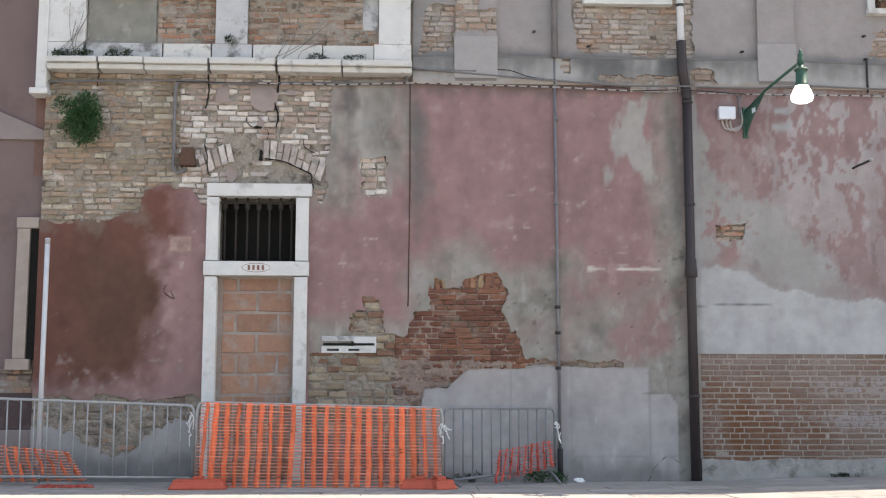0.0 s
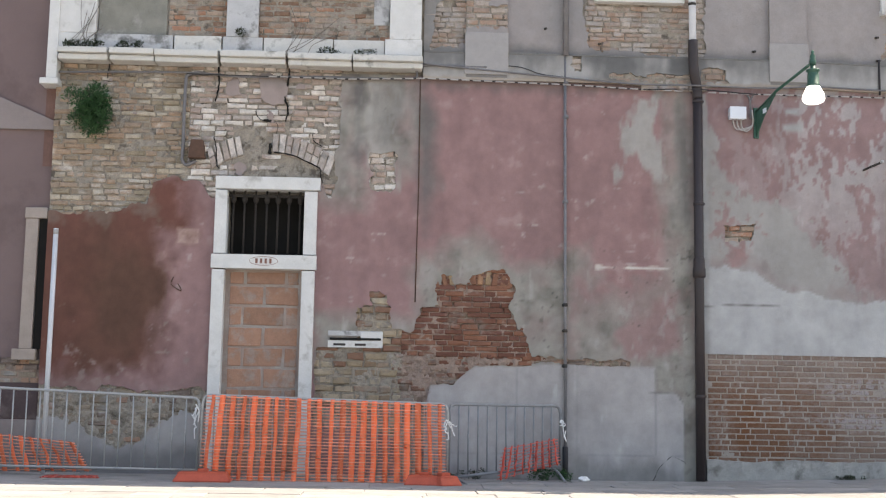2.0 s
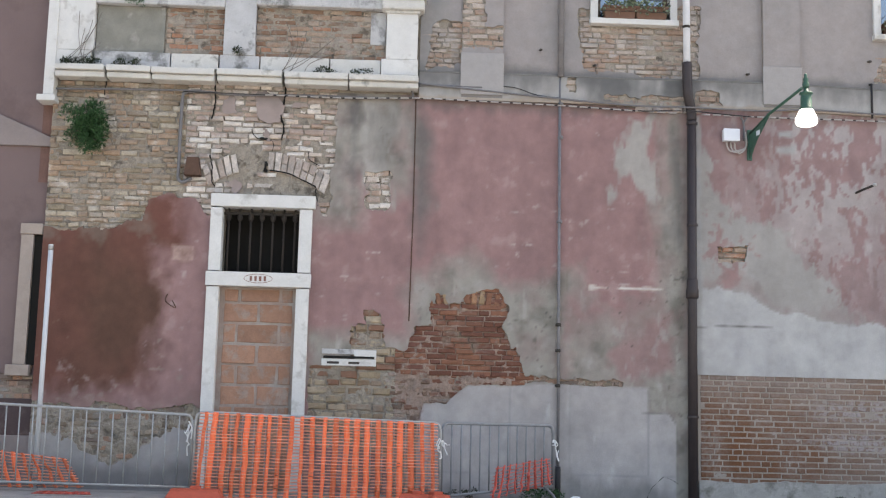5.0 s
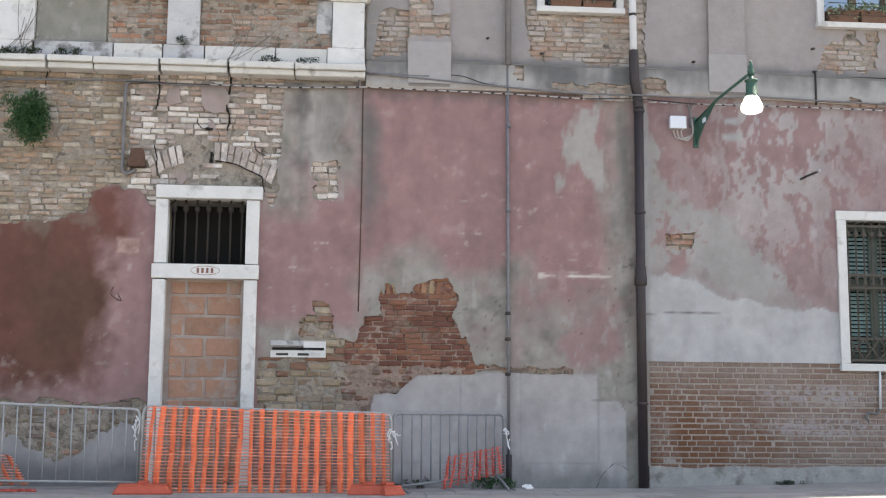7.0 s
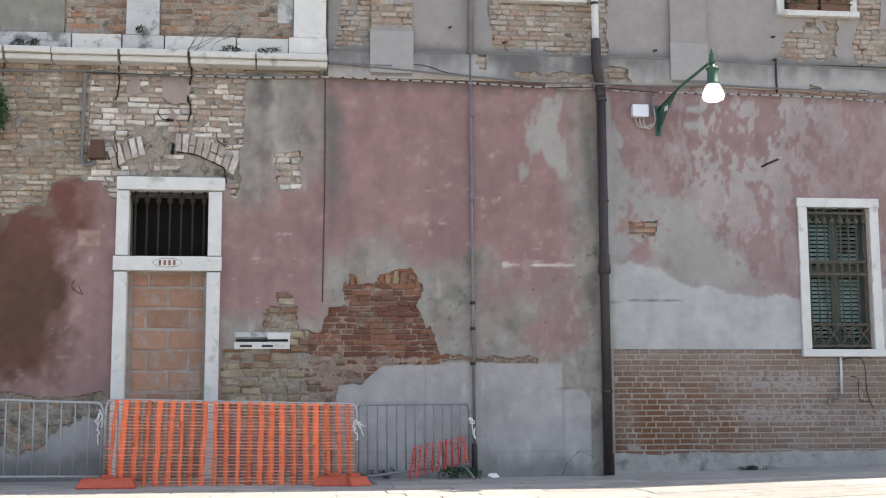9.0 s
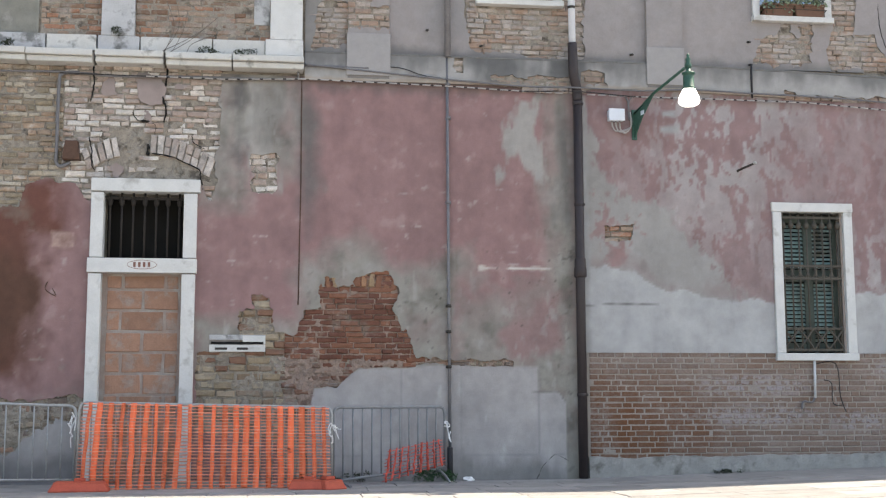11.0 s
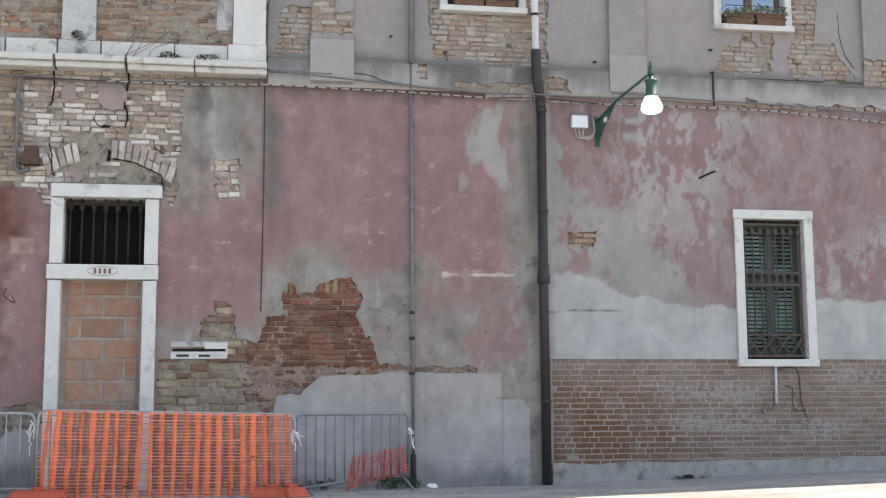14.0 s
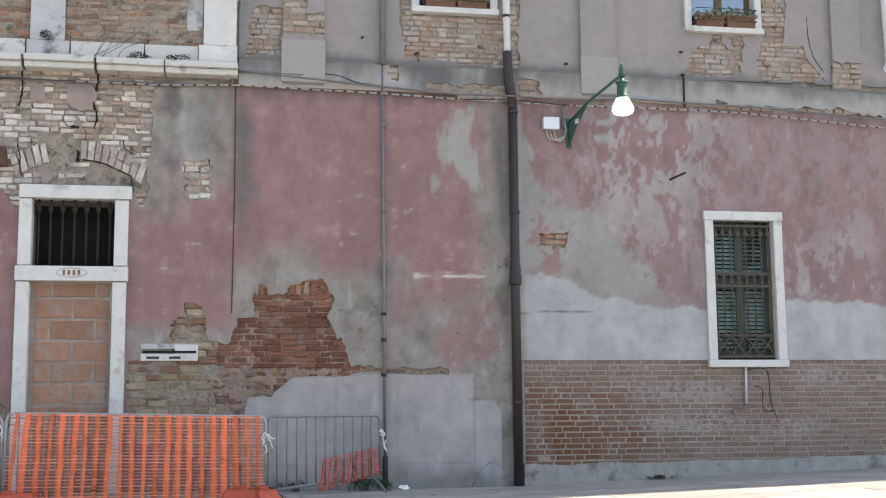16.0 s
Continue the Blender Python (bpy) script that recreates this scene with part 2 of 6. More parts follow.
def weathered_brick(name, by_object):
    """Brown brick with a rust-brown stain near the downpipe and a chalky bloom in cloudy patches."""
    m, t, p = nodes_of(name)
    link = t.links.new
    geo = t.nodes.new("ShaderNodeNewGeometry")
    place = geo.outputs["Position"]

    def math_node(op, a, b):
        n = t.nodes.new("ShaderNodeMath")
        n.operation = op
        n.use_clamp = op == "MULTIPLY_ADD"
        for k, value in enumerate((a, b)):
            if isinstance(value, float):
                n.inputs[k].default_value = value
            else:
                link(value, n.inputs[k])
        return n.outputs[0]

    def noise(scale, low, high, detail=5.0):
        n = add(t, "TexNoise", Scale=scale, Detail=detail, Roughness=0.62)
        link(place, n.inputs["Vector"])
        cut = add(t, "MapRange")
        cut.inputs["From Min"].default_value, cut.inputs["From Max"].default_value = low, high
        link(n.outputs[0], cut.inputs["Value"])
        return cut.outputs[0]

    def stain(x, z, wide, high):
        """One inside an upright ellipse on the wall, with a soft edge."""
        move = add(t, "Mapping")
        move.inputs["Location"].default_value = (-x / wide, 0.0, -z / high)
        move.inputs["Scale"].default_value = (1 / wide, 0.0, 1 / high)
        link(place, move.inputs["Vector"])
        size = t.nodes.new("ShaderNodeVectorMath")
        size.operation = "LENGTH"
        link(move.outputs[0], size.inputs[0])
        cut = add(t, "MapRange")
        cut.inputs["From Min"].default_value, cut.inputs["From Max"].default_value = 1.25, 0.6
        link(size.outputs["Value"], cut.inputs["Value"])
        return cut.outputs[0]

    def blend(a, tone, amount):
        n = t.nodes.new("ShaderNodeMix")
        n.data_type = "RGBA"
        sockets = [q for q in n.inputs if q.type == "RGBA"]
        link(a, sockets[0])
        sockets[1].default_value = (*tone, 1)
        link(amount, n.inputs[0])
        return [o for o in n.outputs if o.type == "RGBA"][0]

    ramp = t.nodes.new("ShaderNodeValToRGB")
    ramp.color_ramp.interpolation = "CONSTANT"
    tones = ((0.2, 0.14, 0.112), (0.175, 0.12, 0.095), (0.225, 0.162, 0.132), (0.19, 0.124, 0.094), (0.21, 0.15, 0.124))
    while len(ramp.color_ramp.elements) < len(tones):
        ramp.color_ramp.elements.new(0.5)
    for k, tone in enumerate(tones):
        ramp.color_ramp.elements[k].position = k / len(tones)
        ramp.color_ramp.elements[k].color = (*tone, 1)
    link(t.nodes.new("ShaderNodeObjectInfo").outputs["Random"] if by_object else geo.outputs["Random Per Island"], ramp.inputs[0])
    colour = ramp.outputs[0]
    rust = math_node("MULTIPLY", stain(5.6, 0.58, 1.35, 0.62), noise(2.2, 0.1, 0.4))
    colour = blend(colour, (0.135, 0.055, 0.024), math_node("MULTIPLY", rust, 0.95))
    cloud = math_node("MULTIPLY", noise(1.7, 0.4, 0.68), noise(26.0, 0.3, 0.62, 3.0))
    colour = blend(colour, (0.3, 0.265, 0.25), math_node("MULTIPLY", cloud, 0.5))
    for x, z, wide, high in ((7.25, 1.02, 0.75, 0.13), (7.3, 0.68, 0.8, 0.12), (8.95, 1.2, 0.3, 0.12), (8.5, 0.62, 0.4, 0.12)):
        chalk = math_node("MULTIPLY", stain(x, z, wide, high), noise(19.0, 0.44, 0.56, 2.0))
        colour = blend(colour, (0.34, 0.32, 0.335), math_node("MULTIPLY", chalk, 0.6))
    grain = noise(70.0, 0.2, 0.8)
    tone = t.nodes.new("ShaderNodeVectorMath")
    tone.operation = "SCALE"
    link(colour, tone.inputs[0])
    link(math_node("ADD", math_node("MULTIPLY", grain, 0.5), 0.75), tone.inputs["Scale"])
    link(tone.outputs[0], p.inputs["Base Color"])
    p.inputs["Roughness"].default_value = 0.9
    p.inputs["Specular IOR Level"].default_value = 0.3
    bump = add(t, "Bump", Strength=0.4, Distance=0.01)
    link(grain, bump.inputs["Height"])
    link(bump.outputs[0], p.inputs["Normal"])
    return m


M_BROWN = weathered_brick("brown_brick", False)
M_BROWN_PIECE = weathered_brick("brown_brick_piece", True)


def translucent(name, colour, amount):
    m, t, p = nodes_of(name)
    n = add(t, "TexNoise", Scale=12.0, Detail=3.0)
    ramp = add(t, "MapRange")
    ramp.inputs["To Min"].default_value, ramp.inputs["To Max"].default_value = 0.75, 1.2
    geo = t.nodes.new("ShaderNodeNewGeometry")
    t.links.new(geo.outputs["Position"], n.inputs["Vector"])
    t.links.new(n.outputs[0], ramp.inputs["Value"])
    v = t.nodes.new("ShaderNodeVectorMath")
    v.operation = "SCALE"
    v.inputs[0].default_value = colour
    own_tone = add(t, "MapRange")
    own_tone.inputs["To Min"].default_value, own_tone.inputs["To Max"].default_value = 0.74, 1.2
    t.links.new(t.nodes.new("ShaderNodeObjectInfo").outputs["Random"], own_tone.inputs["Value"])
    both = t.nodes.new("ShaderNodeMath")
    both.operation = "MULTIPLY"
    t.links.new(ramp.outputs[0], both.inputs[0])
    t.links.new(own_tone.outputs[0], both.inputs[1])
    t.links.new(both.outputs[0], v.inputs["Scale"])
    t.links.new(v.outputs[0], p.inputs["Base Color"])
    p.inputs["Roughness"].default_value = 0.4
    tr = t.nodes.new("ShaderNodeBsdfTranslucent")
    t.links.new(v.outputs[0], tr.inputs["Color"])
    mx = t.nodes.new("ShaderNodeMixShader")
    mx.inputs[0].default_value = amount
    t.links.new(p.outputs[0], mx.inputs[1])
    t.links.new(tr.outputs[0], mx.inputs[2])
    t.links.new(mx.outputs[0], t.nodes["Material Output"].inputs[0])
    return m


M_NET = translucent("orange_plastic_net", (0.95, 0.2, 0.08), 0.3)
M_NET_PALE = translucent("pale_orange_strand", (0.92, 0.38, 0.25), 0.3)
M_NET_RED = translucent("faded_red_net", (0.65, 0.1, 0.07), 0.25)
M_ORANGE = surface("orange_plastic", (0.42, 0.08, 0.045), 0.6, 0.3, 8.0, 0.15)


def glass_mat():
    m, t, p = nodes_of("sky_tinted_glass")
    # blue base colour paints in part of the reflected sky
    p.inputs["Base Color"].default_value = (0.03, 0.08, 0.15, 1)
    p.inputs["Roughness"].default_value = 0.04
    p.inputs["IOR"].default_value = 2.2
    p.inputs["Specular IOR Level"].default_value = 0.9
    return m


M_GLASS = glass_mat()


def lamp_mat():
    m, t, p = nodes_of("lit_lamp_glass")
    p.inputs["Base Color"].default_value = (0.9, 0.9, 0.9, 1)
    p.inputs["Emission Color"].default_value = (1.0, 0.98, 1.0, 1)
    p.inputs["Emission Strength"].default_value = 1.0
    return m


M_LAMP = lamp_mat()


# ---- building helpers ----
def link_mesh(name, verts, faces, material, parent=None, smooth=False):
    me = bpy.data.meshes.new(name)
    me.from_pydata([tuple(v) for v in verts], [], faces)
    me.materials.append(material)
    if smooth:
        me.polygons.foreach_set("use_smooth", [True] * len(me.polygons))
    ob = new(name, me)
    ob.parent = parent
    return ob


def part(name, bm, material, parent=None, label="", smooth=False):
    me = bpy.data.meshes.new(name)
    bmesh.ops.recalc_face_normals(bm, faces=bm.faces)
    bm.to_mesh(me)
    bm.free()
    me.materials.append(material)
    if smooth:
        me.polygons.foreach_set("use_smooth", [True] * len(me.polygons))
    ob = new(name, me)
    ob.parent = parent
    if label:
        tagged(ob, label)
    return ob


def thing(name, label, category, at=(0, 0, 0), group="", kind=""):
    ob = new(name)
    ob.location = at
    return tagged(ob, label, category, group, kind)


def block(bm, x0, x1, y0, y1, z0, z1, bevel=0.0, jitter=0.0, rng=random):
    """A box, with bevelled edges if wanted."""
    made = bmesh.ops.create_cube(bm, size=1.0)["verts"]
    for v in made:
        v.co = Vector(((x0 + x1) / 2 + v.co.x * (x1 - x0), (y0 + y1) / 2 + v.co.y * (y1 - y0), (z0 + z1) / 2 + v.co.z * (z1 - z0)))
        if jitter:
            v.co += Vector((rng.uniform(-1, 1), rng.uniform(-1, 1), rng.uniform(-1, 1))) * jitter
    if bevel:
        edges = list({e for v in made for e in v.link_edges})
        bmesh.ops.bevel(bm, geom=edges, offset=bevel, segments=2, affect="EDGES", profile=0.6)
    return bm


def boxed(name, x0, x1, y0, y1, z0, z1, material, parent=None, bevel=0.0, label="", jitter=0.0):
    return part(name, block(bmesh.new(), x0, x1, y0, y1, z0, z1, bevel, jitter), material, parent, label)


def tube(bm, points, radius, seg=8, radii=None, closed_ends=True):
    """A round bar along a line of points."""
    pts = [Vector(p) for p in points]
    rings = []
    for n, p in enumerate(pts):
        way = (pts[min(n + 1, len(pts) - 1)] - pts[max(n - 1, 0)]).normalized()
        side = way.orthogonal().normalized() if abs(way.z) > 0.95 else way.cross(Vector((0, 0, 1))).normalized()
        other = way.cross(side)
        r = radii[n] if radii else radius
        rings.append([bm.verts.new(p + r * (math.cos(a) * side + math.sin(a) * other)) for a in [2 * math.pi * k / seg for k in range(seg)]])
    for a, b in zip(rings, rings[1:]):
        best = min(range(seg), key=lambda s: (a[0].co - b[s].co).length)
        for k in range(seg):
            f = bm.faces.new((a[k], a[(k + 1) % seg], b[(k + 1 + best) % seg], b[(k + best) % seg]))
            f.smooth = True
    if closed_ends:
        bm.faces.new(rings[0][::-1])
        bm.faces.new(rings[-1])
    return bm


def rod(name, points, radius, material, parent=None, seg=8, label="", radii=None):
    return part(name, tube(bmesh.new(), points, radius, seg, radii), material, parent, label)


def lathe(bm, profile, centre, seg=20):
    """A turned body round an upright axis; profile: (radius, height) from the bottom up."""
    rings = [[bm.verts.new((centre[0] + r * math.cos(2 * math.pi * k / seg), centre[1] + r * math.sin(2 * math.pi * k / seg), centre[2] + h)) for k in range(seg)] for r, h in profile]
    for a, b in zip(rings, rings[1:]):
        for k in range(seg):
            bm.faces.new((a[k], a[(k + 1) % seg], b[(k + 1) % seg], b[k])).smooth = True
    bm.faces.new(rings[0][::-1])
    bm.faces.new(rings[-1])
    return bm


def bend(points, steps=8):
    """A smooth line through points."""
    pts = [Vector(p) for p in points]
    out = []
    for n in range(len(pts) - 1):
        a, b, c, d = pts[max(n - 1, 0)], pts[n], pts[n + 1], pts[min(n + 2, len(pts) - 1)]
        for k in range(steps):
            s = k / steps
            out.append(0.5 * ((2 * b) + (c - a) * s + (2 * a - 5 * b + 4 * c - d) * s * s + (3 * b - a - 3 * c + d) * s ** 3))
    return out + [pts[-1]]


def slab(name, xs, zs, keep, y0, y1, material, parent=None, field=None, pigment=None, rough=0.0):
    """A sheet between the depths y0 (front) and y1, made of the cells that keep marks. field: below zero where the sheet is; its edge is drawn
    to that outline. pigment: a colour for each corner."""
    nx, nz = len(xs), len(zs)
    gx, gz = np.meshgrid(xs, zs, indexing="ij")
    gx, gz = gx.copy(), gz.copy()
    pad = np.zeros((nx + 1, nz + 1), bool)
    pad[1:-1, 1:-1] = keep
    near = [pad[:-1, :-1], pad[1:, :-1], pad[:-1, 1:], pad[1:, 1:]]
    used = near[0] | near[1] | near[2] | near[3]
    edge = used & ~(near[0] & near[1] & near[2] & near[3])
    if field is not None:
        h = 0.004
        f = field(gx, gz)
        dx, dz = (field(gx + h, gz) - f) / h, (field(gx, gz + h) - f) / h
        g = np.maximum(dx * dx + dz * dz, 0.05)
        most = 0.7 * (xs[1] - xs[0])
        inner = edge & (np.abs(f) < 0.05)
        inner[0, :] = inner[-1, :] = False
        inner[:, 0] = inner[:, -1] = False
        gx += np.where(inner, np.clip(-f * dx / g, -most, most), 0)
        gz += np.where(inner, np.clip(-f * dz / g, -most, most), 0)
    index = -np.ones((nx, nz), int)
    index[used] = np.arange(used.sum())
    count = int(used.sum())
    fx, fz = gx[used], gz[used]
    relief = 0.004 * fbm(fx, fz, 0.5, 3) if field is not None else np.zeros(count)
    if rough:
        relief = rough * (fbm(fx, fz, 0.11, 5) + 0.5 * fbm(fx, fz, 0.03, 6, 2)) + 0.35 * rough * fbm(fx, fz, 0.6, 8)
    front = np.stack([fx, y0 + relief, fz], 1)
    ob_edge = edge[used]
    back_index = -np.ones(count, int)
    back_index[ob_edge] = count + np.arange(ob_edge.sum())
    back = np.stack([fx, np.full(count, y1), fz], 1)[ob_edge]
    ci, cj = np.nonzero(keep)
    a, b, c, d = index[ci, cj], index[ci + 1, cj], index[ci + 1, cj + 1], index[ci, cj + 1]
    faces = np.stack([a, b, c, d], 1).tolist()
    for (oi, oj), (p, q) in ((((-1, 0)), (d, a)), ((1, 0), (b, c)), ((0, -1), (a, b)), ((0, 1), (c, d))):
        open_side = ~pad[ci + 1 + oi, cj + 1 + oj]
        p, q = p[open_side], q[open_side]
        faces += np.stack([q, p, back_index[p], back_index[q]], 1).tolist()
    ob = link_mesh(name, np.concatenate([front, back]).tolist(), faces, material, parent)
    if pigment is not None:
        colours = np.ones((count + len(back), 4))
        colours[:count, :3] = pigment(fx, fz)
        colours[count:, :3] = colours[:count, :3][ob_edge] * 0.0 + np.array((0.27, 0.24, 0.21))
        layer = ob.data.color_attributes.new("pigment", "FLOAT_COLOR", "POINT")
        layer.data.foreach_set("color", colours.ravel())
    return ob


def grid(a, b, step):
    return np.linspace(a, b, int(round((b - a) / step)) + 1)


def leaf_clump(bm, centre, size, count, rng, leaf=0.05, droop=0.3, narrow=0.22):
    """Many small pointed leaves growing out of a centre."""
    for _ in range(count):
        way = Vector((rng.gauss(0, 1), rng.gauss(-0.5, 0.7), rng.gauss(0.35, 0.9)))
        way.normalize()
        r = rng.random() ** 0.5
        p = Vector(centre) + Vector((way.x * size[0], way.y * size[1], way.z * size[2])) * r
        out = (way + Vector((rng.gauss(0, 0.5), rng.gauss(0, 0.5), rng.gauss(-droop, 0.5)))).normalized()
        side = out.orthogonal().normalized()
        side.rotate(Matrix.Rotation(rng.uniform(0, 6.28), 3, out))
        n = leaf * rng.uniform(0.6, 1.5)
        w = n * narrow
        bm.faces.new([bm.verts.new(q) for q in (p, p + out * n * 0.5 + side * w, p + out * n, p + out * n * 0.5 - side * w)])
    return bm


# ---- ground ----
def rise(x):
    return 0.028 * np.clip(np.asarray(x) - 5.0, 0, 8)


gxs = [-1500, -60, -12, -4, -2, 0, 2, 4, 5, 6, 7, 8, 9, 10, 11, 12, 13, 20, 60, 1500]
gys = [-1500, -60, -15, -5, 0, 4, 6, 7, 8, 9.2, 15, 60, 1500]
ground = link_mesh("ground", [(x, y, float(rise(x))) for x in gxs for y in gys],
                   [(i * len(gys) + j, (i + 1) * len(gys) + j, (i + 1) * len(gys) + j + 1, i * len(gys) + j + 1) for i in range(len(gxs) - 1) for j in range(len(gys) - 1)], M_GROUND)
tagged(ground, "pale grey stone street in front of the old wall", "ground", kind="structure")

# ---- the facade: masonry core ----
OPEN = [(0.10, 0.93, 2.36, 3.06), (0.09, 0.93, 0.02, 2.21), (7.62, 8.36, 1.38, 2.99), (7.45, 8.24, 5.29, 6.7), (4.2, 5.02, 5.36, 6.7)]


def in_opening(x, z, margin=0.0):
    hit = np.zeros(np.shape(x), bool)
    for a, b, c, d in OPEN:
        hit |= (x > a - margin) & (x < b + margin) & (z > c - margin) & (z < d + margin)
    return hit


wall = tagged(new("wall_north"), "old Venetian house wall of patched pink plaster and bare brick", "wall", kind="structure")
# the masonry stands back a little behind the stone frames
xs = np.array(sorted({X0, X1, *(v for o in OPEN for v in (o[0] - 0.021, o[1] + 0.021))}))
zs = np.array(sorted({-0.3, TOP, *(v for o in OPEN for v in (o[2] - 0.023, o[3] + 0.023))}))
cx, cz = np.meshgrid((xs[1:] + xs[:-1]) / 2, (zs[1:] + zs[:-1]) / 2, indexing="ij")
core = slab("masonry", xs, zs, ~in_opening(cx, cz, 0.02), Y + 0.036, Y + 0.5, M_MORTAR, wall)
boxed("back_wall", X0 + 0.01, X1 - 0.01, Y + 0.5, Y + 0.6, -0.3, TOP, M_INNER_SHADE, wall)


# ---- where the plaster is gone ----
ZB = ([-1.9, -1.6, -1.4, -0.78, -0.71, -0.5, -0.22, -0.08, 1.12, 1.2, 1.28, 1.33], [2.8, 2.72, 2.79, 2.84, 3.13, 3.19, 3.17, 3.0, 3.2, 3.0, 3.2, 5.0])
# the red patch: its two sides by height; the top of the cement skirt; the top of the cement left at the wall's foot
PATCH_Z = [0.5, 1.2, 1.41, 1.6, 1.81, 1.85, 2.05, 2.22]
PATCH_L = [1.95, 1.95, 1.95, 2.13, 2.14, 2.35, 2.37, 2.42]
PATCH_R = [3.6, 3.5, 3.43, 3.36, 3.23, 3.2, 3.22, 3.12]
SKIRT = ([2.29, 2.34, 2.58, 2.82, 3.28, 3.79, 4.7, 5.3], [0.75, 0.99, 1.01, 1.2, 1.21, 1.24, 1.22, 1.22])
FOOT = ([-1.9, -1.53, -1.32, -1.07, -0.95, -0.75, -0.55, -0.27, -0.05, 0.05], [0.57, 0.57, 0.43, 0.33, 0.27, 0.35, 0.51, 0.69, 0.76, 0.8])


def arch_under(x):
    """Height of the underside of the low brick arch over the door."""
    return 3.5 - 0.55 * (x - 0.5) ** 2


def bare(x, z):
    """Above zero where brick or stone lies bare."""
    n = 0.09 * fbm(x, z, 0.4, 1) + 0.05 * fbm(x, z, 0.09, 2, 3)
    upper = z - np.interp(x, *ZB)
    upper = np.minimum(upper, 1.29 - x)
    upper = np.minimum(upper, np.minimum(box_sd(x, z, -0.02, 0.22, 4.1, 4.32), box_sd(x, z, 0.36, 0.66, 4.04, 4.33)) + 0.1 * fbm(x, z, 0.25, 9))
    out = upper
    for a, b, c, d in ((1.62, 1.9, 3.1, 3.54), (1.08, 1.98, 0.5, 1.38), (1.52, 1.9, 1.3, 1.84), (1.68, 1.87, 1.5, 1.98), (1.9, 2.2, 0.6, 1.58), (3.3, 3.85, 1.2, 1.34), (3.8, 4.5, 1.23, 1.29), (-1.9, -0.04, -0.3, 0.88)):
        out = np.maximum(out, -box_sd(x, z, a, b, c, d))
    red = np.minimum(np.minimum(x - np.interp(z, PATCH_Z, PATCH_L), np.interp(z, PATCH_Z, PATCH_R) - x), 2.22 - z)
    red = np.minimum(red, box_sd(x, z, 2.61, 2.75, 2.11, 2.4))
    out = np.maximum(out, red)
    out = out + n
    for a, b, c, d in ((5.56, 5.88, 2.62, 2.79),):
        out = np.maximum(out, -box_sd(x, z, a, b, c, d) + 0.6 * n)
    # scraps of plaster that still cling to the brick
    scraps = 0.72 - fbm(x, z, 0.3, 77) - 0.3 * fbm(x, z, 0.08, 78) + 1.2 * np.maximum(0, 2.6 - z) * (x > 1.9)
    out = np.minimum(out, np.where(x < 5.2, scraps * 0.4 + 4 * np.maximum(0, z - 4.5), 1.0))
    out = np.minimum(out, np.where(x < 0.06, z - np.interp(x, *FOOT) + 1.6 * n, 1.0))
    out = np.minimum(out, np.maximum(box_sd(x, z, 2.29, 5.3, -0.3, 1.4), z - np.interp(x, *SKIRT)) + 0.03 * fbm(x, z, 0.2, 6))
    return out


